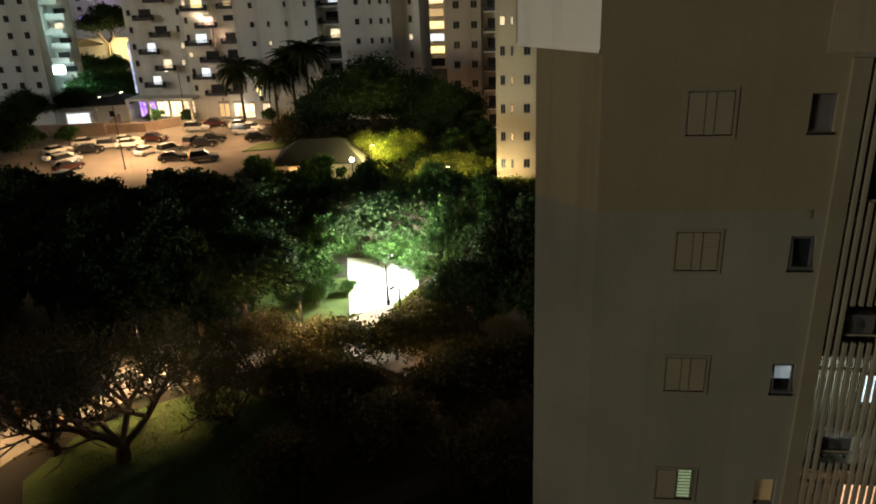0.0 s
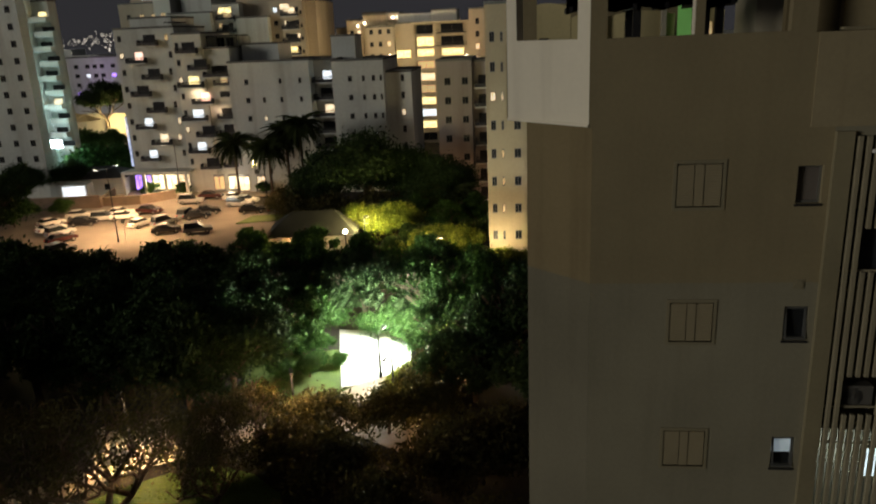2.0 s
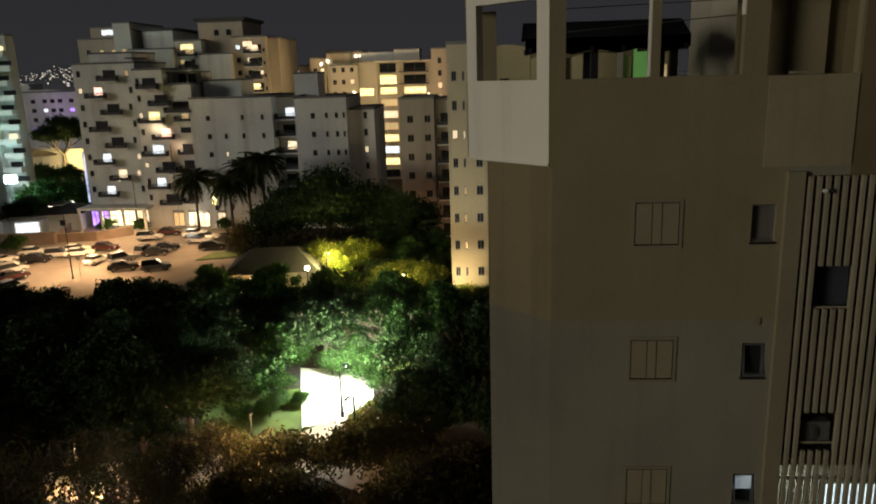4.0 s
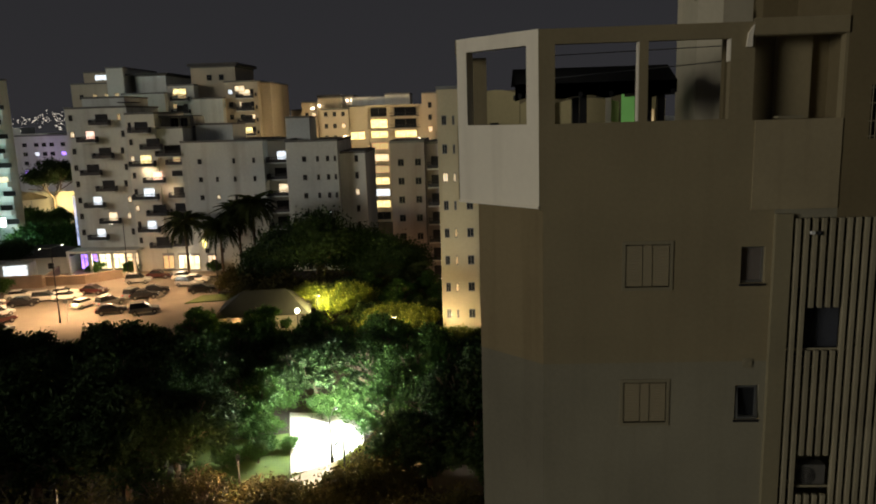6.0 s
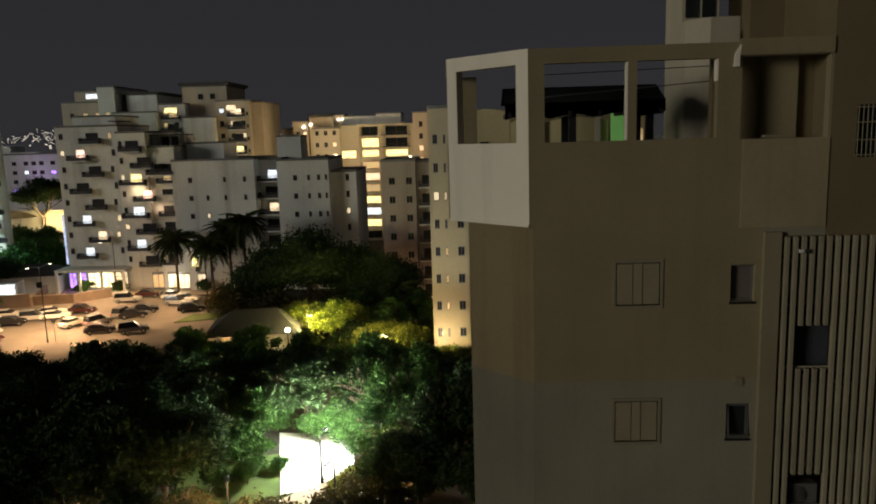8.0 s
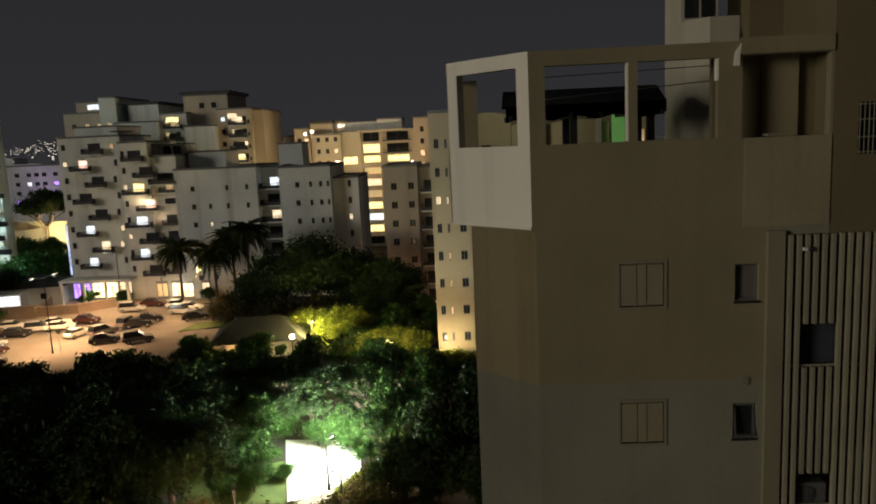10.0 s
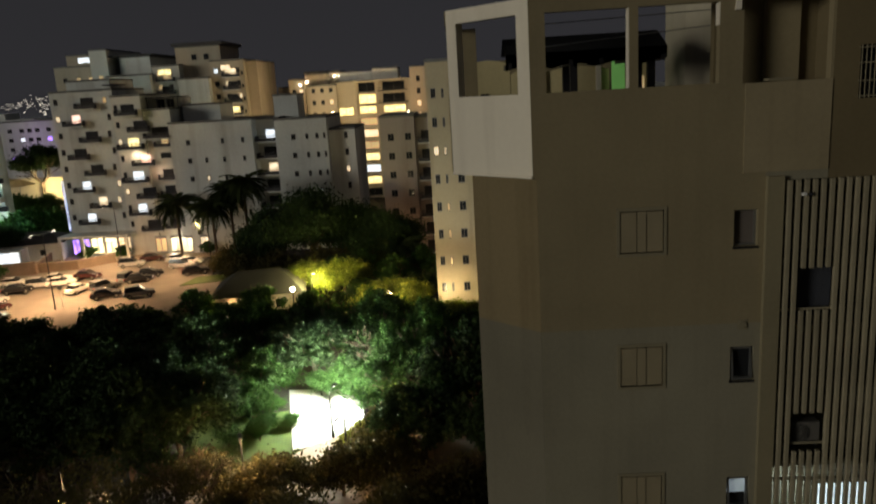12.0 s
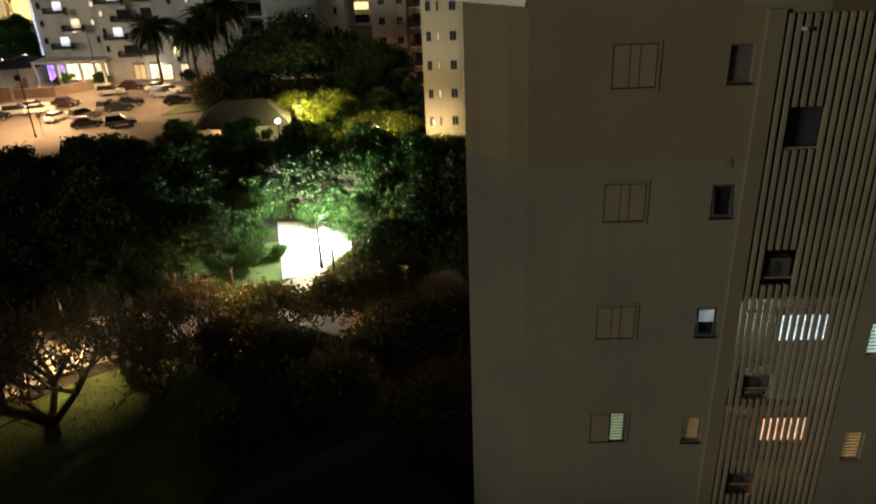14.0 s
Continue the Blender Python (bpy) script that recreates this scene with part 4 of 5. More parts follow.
for k in range(10):
    balcony_at(t6, -102.4 + (0.7 if k % 2 else -0.3), 138, 33.0 - 3.0 * k, 4.2, [WINYEL, None, None, None, None, None, WINLIT, None, None, None][k], 1.8, solid=True)
    balcony_at(t6, -106.9 + (0.5 if k % 2 else -0.3), 136, 32.2 - 3.0 * k, 3.4, [None, None, WINLIT, None, None, WINLIT, None, None, WINLIT, None][k], 1.4)
t7 = tower("grey apartment block near the car park", [(-116, -92.2, 115, 117.5, 0, 38, FAR_GREY)], [(-94.0, 115), (-97.4, 115), (-101, 115)], 11, 34, 3.0, FAR_WHITE, 115, 0.05, [WINLIT])
t8 = tower("far purple-lit low commercial building", [(-160, -135, 225, 240, 0, 24.2, FAR_GREY)], [(-150, 225), (-146, 225), (-143.4, 225), (-140.8, 225), (-137, 225)], 4, 20.8, 3.0, FAR_GREY, 225, 0.45, [WINCOOL, WINLIT, PURPLE], 1.5, 1.2)
lamp("sign_light", "POINT", (-141, 218, 19), 420, (0.6, 0.35, 1.0), 0.5)

# distant town: low dark blocks with lamps
bm = bmesh.new()
for i in range(70):
    x, y = rng.uniform(-900, 250), rng.uniform(420, 900)
    w, h = rng.uniform(12, 40), rng.uniform(8, 27) + max(0, (y - 500) * 0.01)
    box(bm, x, x + w, y, y + 20, 0, h)
tagged(part("far_town", bm, FAR_GREY, None), "far low town houses under the night sky", "town", kind="stuff")
bm = bmesh.new()
for i in range(260):
    x, y = rng.uniform(-700, 100), rng.uniform(380, 700)
    s, z = rng.uniform(0.4, 1.3), rng.uniform(14, 30)
    box(bm, x, x + s * 1.8, y, y + 0.5, z, z + s)
tagged(part("far_town_lamps", bm, CITY, None), "small far lamps of the town", "lamps", kind="stuff")

bm = bmesh.new()
for i in range(170):
    cx, cz = rng.choice([(-284, 30.5), (-276, 32.5), (-266, 30.5), (-263, 34.5), (-300, 29), (-255, 28)])
    x, y = cx + rng.gauss(0, 5), rng.uniform(440, 460)
    s, z = rng.uniform(0.05, 0.34), cz + rng.gauss(0, 1.2)
    box(bm, x, x + s * 2.2, y, y + 0.5, z, z + s)
tagged(part("far_street_lamps", bm, CITY, None), "cluster of far street lamps on the hill", "lamps", kind="stuff")

# ---- walls, hut and sheds round the car park ----
def low_wall(pts, h, t=0.25):
    bm = bmesh.new()
    prism(bm, strip(pts, t), 0, h)
    bmesh.ops.recalc_face_normals(bm, faces=list(bm.faces))
    w = one("garden_wall", bm, BRICKW, "reddish block wall along the car park", "wall", "car park walls")
    bm = bmesh.new()
    prism(bm, strip(pts, t + 0.14), h, h + 0.1)
    bmesh.ops.recalc_face_normals(bm, faces=list(bm.faces))
    part("coping", bm, PATHM, w)


low_wall([(-90, 103.5), (-82, 104.5), (-77, 105.5)], 2.2)
low_wall([(-77, 106.5), (-70.5, 107.5), (-66, 112.0)], 1.6)
low_wall([(-77, 105.5), (-80.5, 118)], 1.6)


def gable_house(name, label, x, y, rz, w, d, h, rise, wall_m, roof_m):
    o = thing(name, label, "building", x, y, 0, rz)
    bm = bmesh.new()
    box(bm, -w / 2, w / 2, -d / 2, d / 2, 0, h)
    part("wall", bm, wall_m, o)
    bm = bmesh.new()
    a = [bm.verts.new(p) for p in ((-w / 2 - .5, -d / 2 - .5, h), (w / 2 + .5, -d / 2 - .5, h), (w / 2 + .5, d / 2 + .5, h), (-w / 2 - .5, d / 2 + .5, h), (-w / 4, 0, h + rise), (w / 4, 0, h + rise))]
    for f in ((0, 1, 5, 4), (1, 2, 5), (2, 3, 4, 5), (3, 0, 4), (3, 2, 1, 0)):
        bm.faces.new([a[i] for i in f])
    part("roof", bm, roof_m, o)
    for i in (-1, 1):
        part("window", boxmesh("window", GLASS, -0.5, 0.5, -0.03, 0.03, 0, 1.1), None, o).matrix_basis = pose(i * w / 4, -d / 2 - 0.02, 1.2)
    return o


gable_house("kindergarten", "low house with a grey hipped roof among the park trees", -30.3, 77.5, 8, 11, 8, 3.0, 2.4, FAR_SAND, ROOFGREY)
gable_house("shed", "dark low shed behind the block wall", -85.5, 119.0, 12, 14, 8, 3.4, 1.8, FAR_GREY, ROOFDARK)
o = thing("lit_booth", "booth with a bright white lit panel behind the wall", "booth", -83.5, 108.6, 0, 10)
bm = bmesh.new()
box(bm, -2.4, 2.4, 0, 3, 0, 3.6)
part("body", bm, FAR_GREY, o)
bm = bmesh.new()
box(bm, -2.0, 2.0, -0.06, -0.02, 0.8, 3.3)
part("panel", bm, WINCOOL, o)
for x, y, s in ((-130.0, 192, 1.0), (-136, 197, 1.1)):
    o = thing("parasol", "wide cream canvas parasol under yellow light", "parasol", x, y, 0, group="cafe parasols")
    bm = bmesh.new()
    tube(bm, (0, 0, 0), (0, 0, 7.4), 0.12, 0.1, 8)
    part("pole", bm, ALU, o)
    bm = bmesh.new()
    c = bm.verts.new((0, 0, 8.8))
    ring = [bm.verts.new((4.6 * math.cos(i * math.pi / 4), 4.6 * math.sin(i * math.pi / 4), 6.9)) for i in range(8)]
    for i in range(8):
        bm.faces.new((c, ring[i], ring[(i + 1) % 8]))
    bmesh.ops.solidify(bm, geom=list(bm.faces), thickness=0.06)
    part("canopy", bm, CANVAS, o)


# ---- street lamps ----
def street_lamp(x, y, h, rz, label, arm=1.4, globe=False, bulb=BULB):
    o = thing("street_lamp", label, "street lamp", x, y, 0, rz)
    bm = bmesh.new()
    tube(bm, (0, 0, 0), (0, 0, h), 0.09, 0.055, 10)
    tube(bm, (0, 0, 0), (0, 0, 0.5), 0.14, 0.13, 10)
    part("pole", bm, DARKMETAL, o)
    if globe:
        bm = bmesh.new()
        bmesh.ops.create_uvsphere(bm, u_segments=14, v_segments=10, radius=0.3, matrix=Matrix.Translation((0, 0, h + 0.28)))
        part("globe", bm, bulb, o, "glowing round glass globe")
        return o
    bm = bmesh.new()
    for s in ((-1, 1) if globe is None else (1,)):
        tube(bm, (0, 0, h - 0.1), (s * arm, 0, h + 0.15), 0.04, 0.035, 8)
    part("arm", bm, ALU, o)
    for s in ((-1, 1) if globe is None else (1,)):
        bm = bmesh.new()
        box(bm, min(s * arm, s * (arm + 0.7)), max(s * arm, s * (arm + 0.7)), -0.14, 0.14, h + 0.1, h + 0.22)
        bevel(bm, 0.03)
        hd = part("head", bm, DARKMETAL, o)
        bm = bmesh.new()
        box(bm, min(s * (arm + .1), s * (arm + 0.6)), max(s * (arm + .1), s * (arm + 0.6)), -0.1, 0.1, h + 0.07, h + 0.096)
        part("lens", bm, bulb, hd)
    return o


street_lamp(-61.2, 82.6, 10.8, 70, "tall grey lamp post standing in the car park", 1.5, None)
street_lamp(-66.0, 114.2, 9.6, 200, "tall grey lamp post before the shops", 1.6)
street_lamp(-46.0, 104.4, 8.4, 240, "grey lamp post at the car park's edge", 1.2)
street_lamp(-24.7, 71.6, 3.75, 0, "park lamp with a glowing globe", globe=True)
street_lamp(-14.7, 39.4, 3.9, 80, "slim park floodlight post at the court", 0.9, bulb=BULBW)
street_lamp(-30.2, 27.5, 4.8, 290, "orange park lamp beside the path", 0.8)
street_lamp(-23.2, 76.2, 4.9, 300, "park lamp shining yellow among the trees", 0.8)
street_lamp(-12.6, 66.6, 4.6, 300, "park lamp shining yellow among the shrubs", 0.8)

o = thing("floodlight", "bright cyan-white floodlight over the yard wall", "floodlight", -99.0, 129.4, 0)
bm = bmesh.new()
tube(bm, (0, 0, 0), (0, 0, 7.8), 0.1, 0.08, 8)
part("pole", bm, ALU, o)
bm = bmesh.new()
box(bm, -1.5, 1.5, -0.25, -0.05, 7.6, 9.2)
bevel(bm, 0.05)
part("lens", bm, glow("cyan_white_lens", (0.8, 1.0, 1.0), 25, 0.1), o)

street_lamp(-19.2, 30.4, 5.2, 290, "slim orange park lamp among the shrubs", 0.6)
street_lamp(-13.0, 35.8, 3.6, 250, "low warm park lamp beside the curved path", 0.6)
street_lamp(-38.0, 18.2, 4.7, 300, "orange park lamp where the path bends", 0.8)

# signs on two posts beside the lot lamp
for x, y in ((-60.2, 82.9), (-33.2, 71.5)):
    o = thing("sign_post", "thin grey sign post beside the car park", "sign post", x, y, 0)
    bm = bmesh.new()
    tube(bm, (0, 0, 0), (0, 0, 3.4), 0.04, 0.04, 8)
    part("pole", bm, ALU, o)
    bm = bmesh.new()
    box(bm, -0.3, 0.3, -0.07, -0.045, 2.7, 3.4)
    part("plate", bm, ALU, o)


# ---- cars ----
def car(body_m, label, van=False):
    o = thing("car", label, "car", group="parked cars")
    prof = [(-2.15, 0.35), (-2.2, 0.75), (-1.95, 0.92), (-1.75, 0.98), (1.0, 0.98), (1.95, 0.86), (2.18, 0.7), (2.2, 0.38)]
    bm = bmesh.new()
    lv = [bm.verts.new((x, -0.86, z)) for x, z in prof]
    rv = [bm.verts.new((x, 0.86, z)) for x, z in prof]
    bm.faces.new(lv[::-1])
    bm.faces.new(rv)
    for i in range(len(prof)):
        j = (i + 1) % len(prof)
        bm.faces.new((lv[i], lv[j], rv[j], rv[i]))
    bmesh.ops.recalc_face_normals(bm, faces=list(bm.faces))
    bevel(bm, 0.07, 2)
    part("body", bm, body_m, o)
    top = 1.75 if van else 1.46
    cab = [(-2.0 if van else -1.75, 0.96), (-1.85 if van else -1.2, top - 0.06), (-1.0, top), (0.1, top - 0.02), (0.95, 0.96)]
    bm = bmesh.new()
    lv = [bm.verts.new((x, -0.78 if z < 1 else -0.62, z)) for x, z in cab]
    rv = [bm.verts.new((x, 0.78 if z < 1 else 0.62, z)) for x, z in cab]
    bm.faces.new(lv[::-1])
    bm.faces.new(rv)
    for i in range(len(cab)):
        j = (i + 1) % len(cab)
        bm.faces.new((lv[i], lv[j], rv[j], rv[i]))
    bmesh.ops.recalc_face_normals(bm, faces=list(bm.faces))
    part("cabin_glass", bm, GLASS, o)
    bm = bmesh.new()
    box(bm, -1.85 if van else -1.25, 0.15, -0.64, 0.64, top - 0.07, top + 0.02)
    bevel(bm, 0.03)
    part("roof", bm, body_m, o)
    for x in (-1.35, 1.35):
        for y in (-0.8, 0.8):
            w = new("wheel")
            w.parent = o
            at(w, x, y, 0.32)
            if ("tyre",) not in shared():
                bm = bmesh.new()
                tube(bm, (0, -0.1, 0), (0, 0.1, 0), 0.32, 0.32, 16)
                shared()[("tyre",)] = mesh_of("tyre", bm, TYRE)
                bm = bmesh.new()
                tube(bm, (0, -0.11, 0), (0, 0.11, 0), 0.19, 0.19, 12)
                shared()[("rim",)] = mesh_of("rim", bm, ALU)
            part("tyre", shared()[("tyre",)], None, w)
            part("rim", shared()[("rim",)], None, w)
    for y in (-0.62, 0.62):
        at(part("headlight", boxmesh("headlight", HEADL, -0.06, 0.05, -0.17, 0.17, -0.07, 0.07, bev=0.02), None, o), 2.15, y, 0.68)
        at(part("tail_light", boxmesh("tail_light", mat("red_lamp_glass", (0.35, 0.02, 0.02), 0.2, 4, 0.1, 0), -0.04, 0.05, -0.15, 0.15, -0.09, 0.09, bev=0.02), None, o), -2.16, y, 0.74)
    return o


PAINT = {}
for n, c in (("white", (0.75, 0.75, 0.73)), ("silver", (0.42, 0.43, 0.44)), ("black", (0.02, 0.02, 0.024)), ("dark_red", (0.06, 0.02, 0.02)), ("grey", (0.16, 0.165, 0.17))):
    PAINT[n] = mat(n + "_car_paint", c, 0.25, 5, 0.06, 0.0, spec=0.6)
CARS = {n: car(PAINT[n], l, v) for n, l, v in (("white", "white parked family car on worn asphalt", False), ("silver", "silver parked hatchback on worn asphalt", True), ("black", "black parked saloon on worn asphalt", False), ("dark_red", "dark red parked saloon on worn asphalt", False), ("grey", "grey parked car on worn asphalt", True))}
SPOTS = [("white", -76.0, 97.5, 12), ("black", -72.6, 92.8, 15), ("silver", -70.6, 95.6, 14), ("white", -69.6, 98.8, 15), ("white", -67.6, 96.2, 14), ("dark_red", -65.2, 100.2, -10), ("silver", -61.0, 107.4, 8),
         ("white", -53.6, 109.4, 10), ("white", -62.2, 91.4, 70), ("grey", -58.6, 92.0, 60), ("black", -55.0, 96.2, 20), ("black", -54.6, 99.4, 20), ("grey", -57.0, 97.0, 80), ("silver", -51.0, 104.2, -15),
         ("black", -56.0, 87.2, 25), ("grey", -51.0, 87.0, 25), ("silver", -72.6, 86.4, 60), ("white", -75.6, 88.8, 60), ("white", -78.0, 92.5, 60), ("dark_red", -70.0, 82.6, 60), ("silver", -66.5, 76.8, 75), ("grey", -69.2, 74.0, 75),
         ("black", -47.0, 99.6, 20), ("dark_red", -59.0, 111.4, 5), ("white", -50.6, 106.8, 5), ("grey", -43.2, 99.8, 100), ("black", -63.6, 72.4, 75)]
used = set()
for n, x, y, rz in SPOTS:
    m = pose(x, y, 0.03, 0, 0, rz)
    if n in used:
        copy_thing(CARS[n], m)
    else:
        CARS[n].matrix_basis = m
        used.add(n)


# ---- grass on the lawn ----
r = np.random.RandomState(4)
gp = np.stack([r.uniform(-31.5, -16.5, 9000), r.uniform(12, 25.6, 9000), np.full(9000, 0.03)], 1)
ok = (gp[:, 0] > -31 - (gp[:, 1] - 21) * 0.2) & (gp[:, 1] < 26 - np.abs(gp[:, 0] + 23.4) * 0.45)
gp = gp[ok]
k = len(gp)
ga = r.uniform(0, 6.28, k)
gw = np.stack([np.cos(ga), np.sin(ga), np.zeros(k)], 1) * r.uniform(0.02, 0.05, k)[:, None]
gt = np.stack([r.normal(0, 0.05, k), r.normal(0, 0.05, k), r.uniform(0.03, 0.09, k)], 1)
me = bpy.data.meshes.new("grass")
me.from_pydata(np.stack([gp - gw, gp + gw, gp + gt], 1).reshape(-1, 3).tolist(), [], np.arange(3 * k).reshape(-1, 3).tolist())
me.materials.append(leaf_mat("lawn_blade", (0.07, 0.115, 0.02)))
tagged(new("grass", me), "short uneven grass blades on the lawn", "grass", kind="stuff")


# ---- trees ----
def crown_mesh(name, seed, clumps, per, rx, rz, spread, leaf, material, hollow=0.55):
    """Many small leaves gathered in uneven clumps about the origin."""
    r = np.random.RandomState(seed)
    k = 7
    t = np.arange(k) * 2 * math.pi / (k - 1) + r.uniform(-0.4, 0.4, k)
    lobe = np.stack([np.cos(t) * rx * 0.62, np.sin(t) * rx * 0.62, r.uniform(-0.45, 0.25, k) * rz], 1) * r.uniform(0.75, 1.15, k)[:, None]
    lobe[-1] = (0, 0, rz * 0.35)
    which = r.randint(0, k, clumps)
    d = r.normal(size=(clumps, 3))
    d /= np.linalg.norm(d, axis=1)[:, None]
    d[:, 2] = np.abs(d[:, 2]) * 1.2 - 0.45
    c = lobe[which] + d * r.uniform(hollow, 1.0, clumps)[:, None] * np.array([rx * 0.5, rx * 0.5, rz * 0.62])
    cs = np.repeat(c, per, 0)
    size = np.repeat(r.uniform(0.6, 1.3, clumps), per)[:, None]
    p = cs + r.normal(size=cs.shape) * spread * size * np.array([1, 1, 0.7])
    k = len(p)
    n = r.normal(size=(k, 3)) + np.array([0, 0, 0.7])
    n /= np.linalg.norm(n, axis=1)[:, None]
    u = np.cross(n, r.normal(size=(k, 3)))
    u /= np.linalg.norm(u, axis=1)[:, None]
    w = np.cross(n, u)
    s = (leaf * r.uniform(0.6, 1.4, k))[:, None]
    v = np.stack([p - u * s, p + w * s * 0.45 - n * s * 0.1, p + u * s, p - w * s * 0.45 - n * s * 0.1], 1).reshape(-1, 3)
    f = np.arange(4 * k).reshape(-1, 4)
    me = bpy.data.meshes.new(name)
    me.from_pydata(v.tolist(), [], f.tolist())
    me.materials.append(material)
    return me


def limbs(bm, r, a, d, length, rad, depth, sway=0.45):
    b = a + d * length
    tube(bm, a, b, rad, rad * 0.68, 7 if depth > 1 else 5)
    if depth == 0:
        return
    for i in range(3 if depth > 1 else 2):
        nd = (d + Vector((r.gauss(0, sway), r.gauss(0, sway), r.gauss(0.12, sway * 0.6)))).normalized()
        limbs(bm, r, b, nd, length * r.uniform(0.62, 0.85), rad * 0.64, depth - 1, sway)


def tree(label, seed, h, rx, rz, leaf_m, clumps=60, per=170, leaf=0.2, trunk=0.22, depth=3, spread=0.75, hollow=0.55, fork=0.36, reach=0.22, sway=0.45):
    o = thing("tree", label, "tree")
    r = random.Random(seed)
    bm = bmesh.new()
    tube(bm, (0, 0, -0.1), (0.1, 0.05, h * fork), trunk * 1.3, trunk, 9)
    part("trunk", bm, BARK, o)
    for i in range(4):
        bm = bmesh.new()
        t = i * 1.57 + r.uniform(-0.4, 0.4)
        limbs(bm, r, Vector((0.1, 0.05, h * (fork - 0.02))), Vector((math.cos(t) * 0.75, math.sin(t) * 0.75, 0.8)).normalized(), h * reach, trunk * 0.68, depth, sway)
        part("limb", bm, BARK, o)
    me = crown_mesh("crown", seed, clumps, per, rx, rz, spread, leaf, leaf_m, hollow)
    at(part("crown", me, None, o), 0, 0, h - rz * 0.8)
    return o


def place(o, spots):
    for i, (x, y, s, rz) in enumerate(spots):
        m = pose(x, y, 0, 0, 0, rz)
        if i == 0:
            o.matrix_basis = m @ Matrix.Diagonal((s, s, s, 1))
        else:
            c = copy_thing(o, m)
            c.scale = (s, s, s)


ta = tree("dark broad-crowned park tree", 1, 8.6, 4.2, 3.2, LEAF, 64, 240, 0.22, spread=0.42, hollow=0.7)
tb = tree("dense green park tree", 2, 8.0, 3.9, 3.6, LEAF2, 64, 250, 0.22, spread=0.4, hollow=0.7)
tc = tree("uneven dark park tree", 3, 7.6, 4.4, 3.0, LEAF, 60, 240, 0.22, spread=0.42, hollow=0.7)
td = tree("dense green tree with low skirts beside the court", 4, 7.0, 3.4, 4.4, LEAF2, 70, 240, 0.21, hollow=0.55, spread=0.4)
dense = random.Random(21)
grove = {0: [], 1: []}
for gx in range(-76, -22, 5):
    for gy in range(34, 56, 5):
        x, y = gx + dense.uniform(-1.4, 1.4) + (gy % 2) * 2, gy + dense.uniform(-1.4, 1.4)
        if x > -23.4 or (x < -58 and y > 50) or (x > -26 and y < 36):
            continue
        grove[dense.randint(0, 1)].append((x, y, dense.uniform(0.74, 1.1), dense.uniform(0, 360)))
place(ta, grove[0] + [(-3, 41, 1.0, 120), (0.5, 47, 0.95, 220), (2, 40, 1.0, 40), (-28.4, 33.2, 1.0, 80), (-83, 85, 1.0, 30), (-78.5, 72, 0.95, 170), (-86, 94, 0.9, 260), (-37.5, 35.2, 1.1, 160), (-31.5, 37.0, 1.1, 10), (-44, 32.0, 1.1, 250)])
place(tc, grove[1] + [(-4, 52, 0.85, 75), (-6.6, 35.5, 0.8, 190), (-1.5, 33, 0.85, 280), (-41, 36.5, 1.1, 200), (-34.5, 35.6, 1.1, 300), (-28.3, 36.0, 1.1, 45), (-26.6, 33.0, 0.95, 110), (-81, 78, 1.0, 60), (-16.8, 76.0, 0.55, 30), (-17.6, 71.0, 0.5, 200), (-20.5, 84.5, 0.75, 80), (-9.4, 76.5, 0.6, 10), (-74, 65, 0.9, 140), (-48.5, 30.0, 1.1, 20), (-23.0, 51.5, 0.9, 0), (-18.0, 50.2, 1.02, 150), (-25.4, 34.8, 1.05, 75), (-29.0, 40.0, 1.1, 200)])
place(tb, [(-19.0, 56.0, 0.98, 100), (-12.5, 55.5, 0.98, 210), (-7.2, 48.0, 1.0, 300), (-27.5, 55.0, 0.9, 15), (-23.5, 55.5, 0.92, 130), (-7.6, 55.0, 0.86, 240), (-6.0, 42.0, 0.9, 60), (-13.0, 81.0, 0.7, 20), (-9.0, 84.0, 0.75, 80), (-17.5, 86.0, 0.7, 150), (-6.4, 60.5, 0.55, 10)])
place(td, [(-28.6, 69.6, 0.82, 60), (-36.4, 69.0, 0.72, 210), (-36.8, 72.4, 0.7, 330), (-13.0, 51.2, 0.98, 200), (-8.6, 45.6, 0.92, 300), (-22.4, 45.4, 0.85, 140), (-24.6, 42.0, 0.8, 20), (-10.4, 43.4, 0.72, 250), (-11.0, 47.2, 0.8, 120), (-20.7, 39.4, 0.34, 70)])
# unlit shrubs in the foreground and along the paths
ts = tree("low dark park shrub", 5, 3.6, 2.4, 1.7, LEAFDRY, 40, 130, 0.17, 0.1, 2, 0.55, 0.4)
place(ts, [(-12.5, 30.5, 1.0, 0), (-17.5, 29.4, 1.0, 60), (-8.0, 24.5, 1.1, 120), (-4.5, 26.5, 1.1, 200), (-15.0, 24.0, 1.1, 300), (-11.5, 20.0, 1.0, 45), (-18.5, 26.0, 1.0, 10), (-5.5, 17.0, 1.0, 75), (-22.5, 31.5, 0.8, 150), (-10.3, 38.6, 0.8, 30), (-16.0, 16.5, 0.9, 260), (-9.8, 31.5, 1.0, 330), (-33.6, 24.6, 0.4, 10), (-30.5, 88.6, 1.4, 0), (-36.5, 92.0, 1.4, 70), (-24.0, 88.0, 1.5, 140), (-18.0, 91.5, 1.5, 210), (-12.5, 90.0, 1.4, 280), (-41.0, 98.5, 1.2, 30), (-27.2, 29.4, 0.45, 80), (-24.6, 27.6, 0.4, 200), (-31.6, 29.8, 0.45, 100), (-16.8, 31.6, 0.7, 20), (-10.9, 35.4, 0.8, 70)])
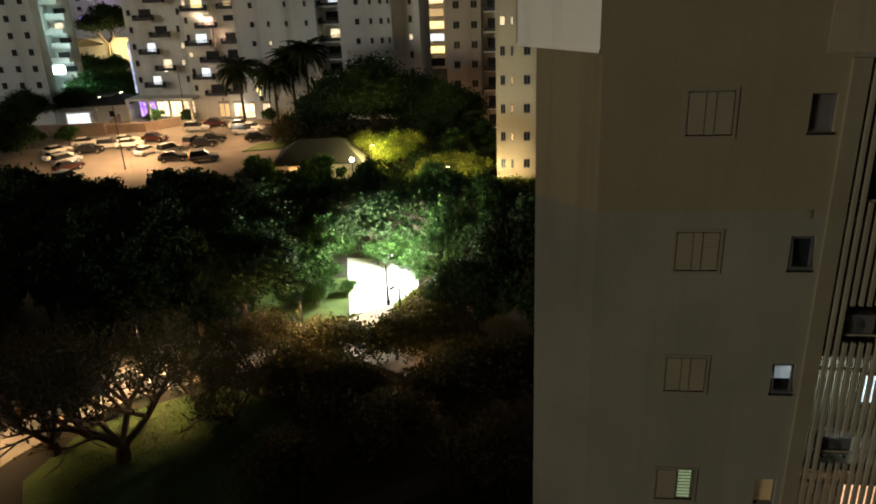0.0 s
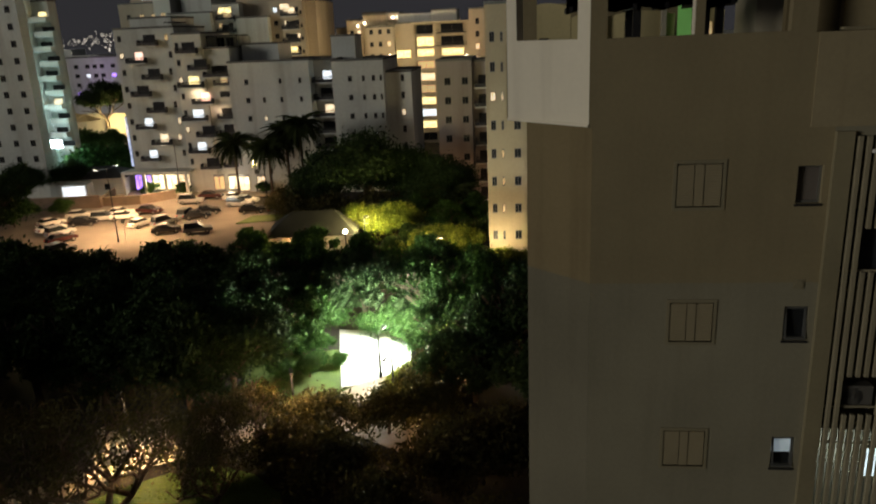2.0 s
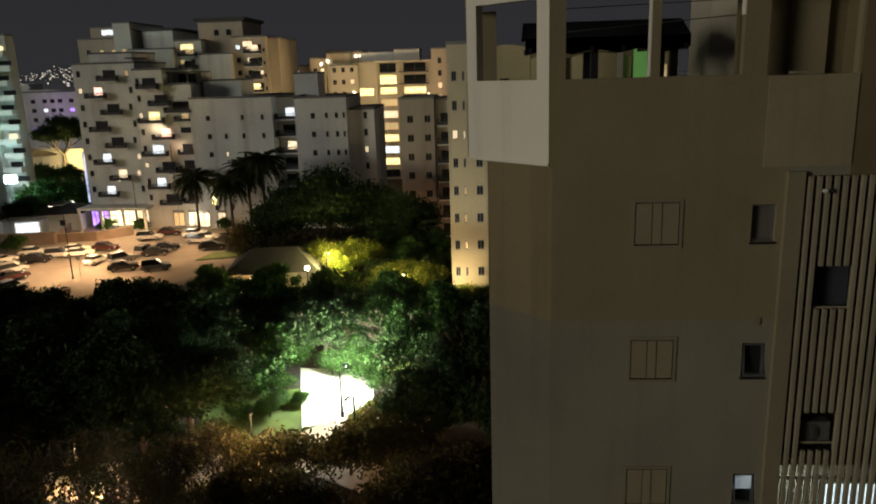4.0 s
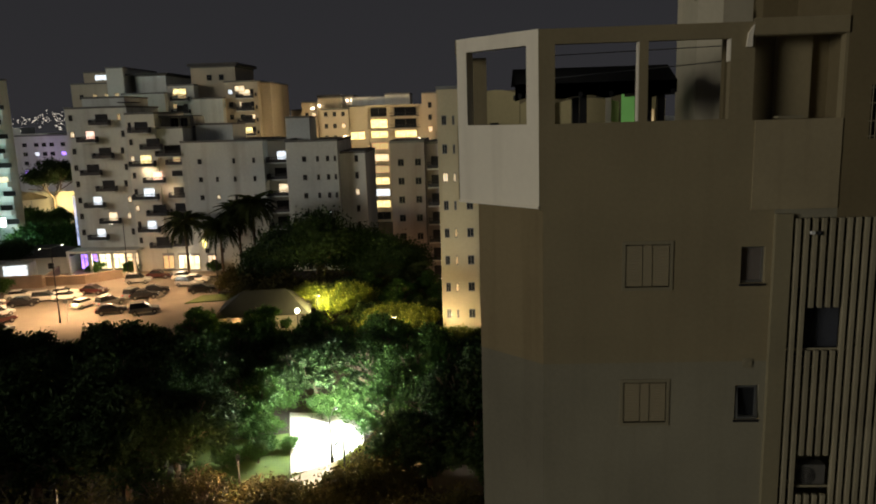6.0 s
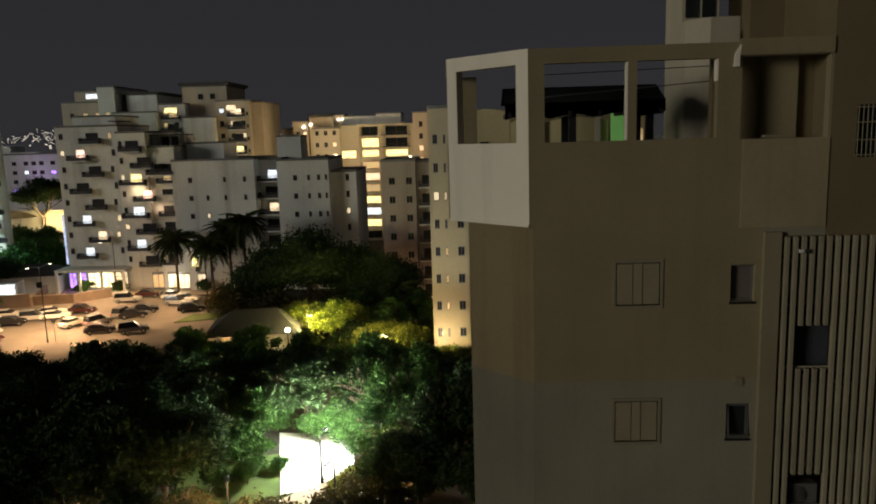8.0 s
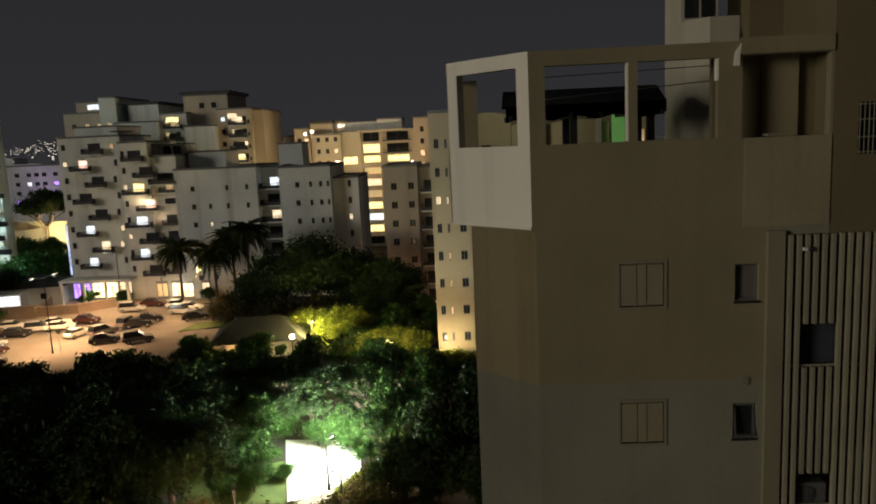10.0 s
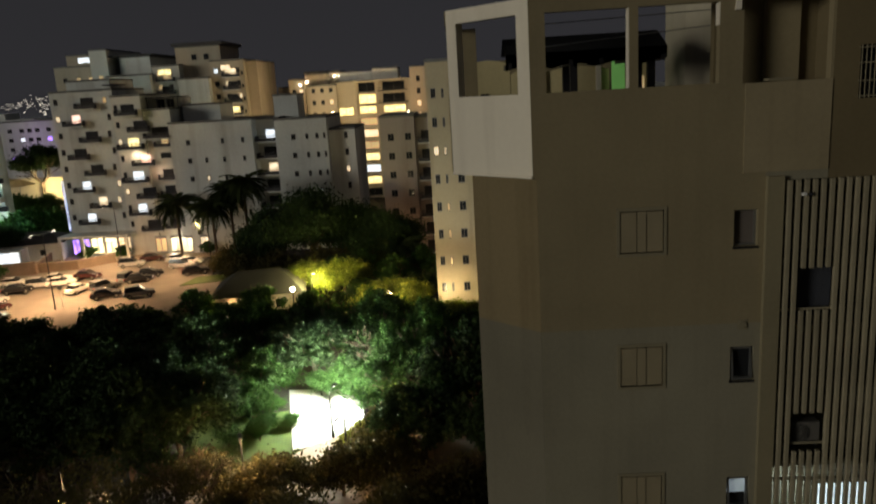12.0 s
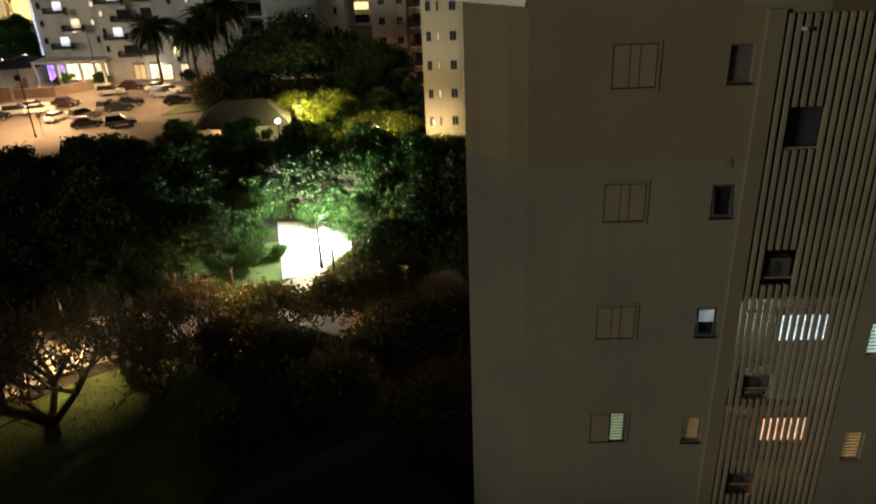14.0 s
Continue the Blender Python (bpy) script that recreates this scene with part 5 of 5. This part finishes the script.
# yellow-lit shrubs beyond
ty = tree("feathery yellow-green shrub beside a lamp", 6, 4.8, 2.9, 2.2, LEAF3, 60, 230, 0.13, 0.12, 2, 0.5, 0.4)
place(ty, [(-24.0, 80.6, 1.15, 0), (-19.6, 80.0, 1.2, 90), (-14.6, 70.4, 0.95, 180), (-10.6, 70.2, 1.0, 250), (-26.2, 82.0, 0.95, 75), (-12.4, 72.4, 0.95, 280), (-7.6, 64.4, 0.75, 130), (-4.6, 63.5, 0.8, 300), (-10.4, 67.0, 0.85, 10), (-2.6, 62.4, 0.8, 210), (-11.9, 38.0, 0.42, 160), (-12.6, 36.6, 0.36, 20), (-5.9, 61.4, 0.95, 40), (-8.9, 62.0, 0.8, 100)])
# the big dark fig and its neighbours before the white block
tf = tree("large round dark fig tree", 8, 14.2, 7.0, 6.6, LEAF, 170, 150, 0.3, 0.5, 3, 1.1, reach=0.15)
bm = bmesh.new()
prism(bm, strip([(-150, 208), (-128, 206), (-104, 206)], 0.5), 0, 7.5)
bmesh.ops.recalc_face_normals(bm, faces=list(bm.faces))
one("garden_wall", bm, FAR_SAND, "tall sand wall of the lit cafe terrace", "wall")
place(tf, [(-26.4, 93.5, 0.96, 0), (-33.5, 96.0, 0.72, 140), (-20.0, 97.0, 0.75, 60), (-15.0, 92.0, 0.7, 200), (-88, 116.5, 0.5, 30), (-93.5, 109, 0.55, 300)])
tk = tree("broad dark tree over the lit cafe terrace", 9, 17.0, 6.2, 4.4, LEAF, 120, 130, 0.36, 0.4, 3, 0.9, reach=0.2)
place(tk, [(-129.6, 203.2, 1.0, 90)])
# the open, branchy trees over the lit path
tw = tree("open branchy tree with sparse leaves over the lit lawn", 11, 7.4, 4.8, 2.0, LEAFDRY, 100, 42, 0.12, 0.32, 4, 0.5, 0.35, fork=0.13, reach=0.31, sway=0.5)
place(tw, [(-27.0, 18.2, 1.12, 20), (-31.6, 18.6, 0.95, 130), (-21.4, 27.0, 0.7, 250), (-36.5, 11.5, 0.95, 70), (-36.4, 22.5, 0.8, 200), (-24.6, 23.6, 0.7, 95), (-21.6, 21.4, 0.62, 40)])
# lit leafy shrubs near the floodlit yard
tg = tree("round shrub lit green by a floodlight", 13, 4.6, 2.8, 2.1, LEAF2, 40, 120, 0.24, 0.12, 2, 0.6, 0.4)
place(tg, [(-21.0, 50.2, 0.5, 15), (-17.2, 48.0, 0.5, 120), (-15.2, 48.4, 0.62, 240), (-13.4, 46.8, 0.55, 300), (-12.4, 44.6, 0.4, 60), (-18.7, 41.6, 0.26, 10), (-23.0, 38.6, 0.4, 130), (-24.6, 35.6, 0.34, 20), (-20.6, 41.6, 0.3, 50), (-21.0, 44.2, 0.42, 210), (-21.8, 35.0, 0.24, 200), (-93.5, 132.5, 1.6, 0), (-89.5, 136, 1.5, 90), (-96.4, 135, 1.4, 220), (-121, 178, 1.1, 30), (-116, 181, 1.1, 100), (-115, 165, 1.5, 180), (-110, 160, 1.5, 40), (-72.5, 115.2, 0.55, 0), (-66.2, 115.6, 0.5, 60), (-50, 114.4, 0.5, 100), (-81, 100.4, 0.6, 20), (-86, 98.0, 0.7, 200), (-84, 92.0, 0.9, 0), (-88, 86.0, 1.1, 120)])


def palm(label, seed, h, n=64, length=4.2):
    o = thing("palm_tree", label, "palm tree", group="palms before the block")
    r = random.Random(seed)
    bm = bmesh.new()
    for k in range(8):
        tube(bm, (0, 0, h * k / 8), (0, 0, h * (k + 1) / 8 + 0.02), 0.27 - 0.008 * k, 0.24 - 0.008 * k, 10)
    part("trunk", bm, BARK, o)
    bm = bmesh.new()
    pts, prev = [], None
    for s in range(9):
        t = s / 8
        pts.append(Vector((length * t, 0, 0.9 * math.sin(t * 2.0) - 2.6 * t * t)))
    for a, b in zip(pts, pts[1:]):
        tube(bm, a, b, 0.025, 0.02, 4)
    for s in range(34):
        t = 0.12 + 0.88 * s / 34
        i = min(7, int(t * 8))
        q = pts[i].lerp(pts[i + 1], t * 8 - i)
        for side in (-1, 1):
            l = 0.75 * math.sin(math.pi * min(1, t * 0.9 + 0.1)) + 0.15
            e = q + Vector((0.22, side * l, -0.62 * l))
            v = [bm.verts.new(q + Vector((-0.08, 0, 0))), bm.verts.new(q + Vector((0.08, 0, 0))), bm.verts.new(e)]
            bm.faces.new(v)
    me = mesh_of("frond", bm, FROND)
    for i in range(n):
        f = part("frond", me, None, o)
        f.matrix_basis = Matrix.Translation((0, 0, h)) @ pose(0, 0, 0, 0, r.uniform(-45, 40), i * 137.5)
    return o


pa = palm("feathery date palm with drooping fronds", 1, 9.4)
pb = palm("tall feathery date palm with drooping fronds", 2, 12.6)
pa.matrix_basis = pose(-53.2, 110.5, 0.6)
pb.matrix_basis = pose(-39.2, 104.5, 1.2)
copy_thing(pa, pose(-44.4, 103.0, 0.8, 0, 0, 60))
copy_thing(pb, pose(-42.0, 105.5, -0.3, 0, 0, 100))
copy_thing(pa, pose(-13.0, 88.0, -4.6, 0, 0, 10))
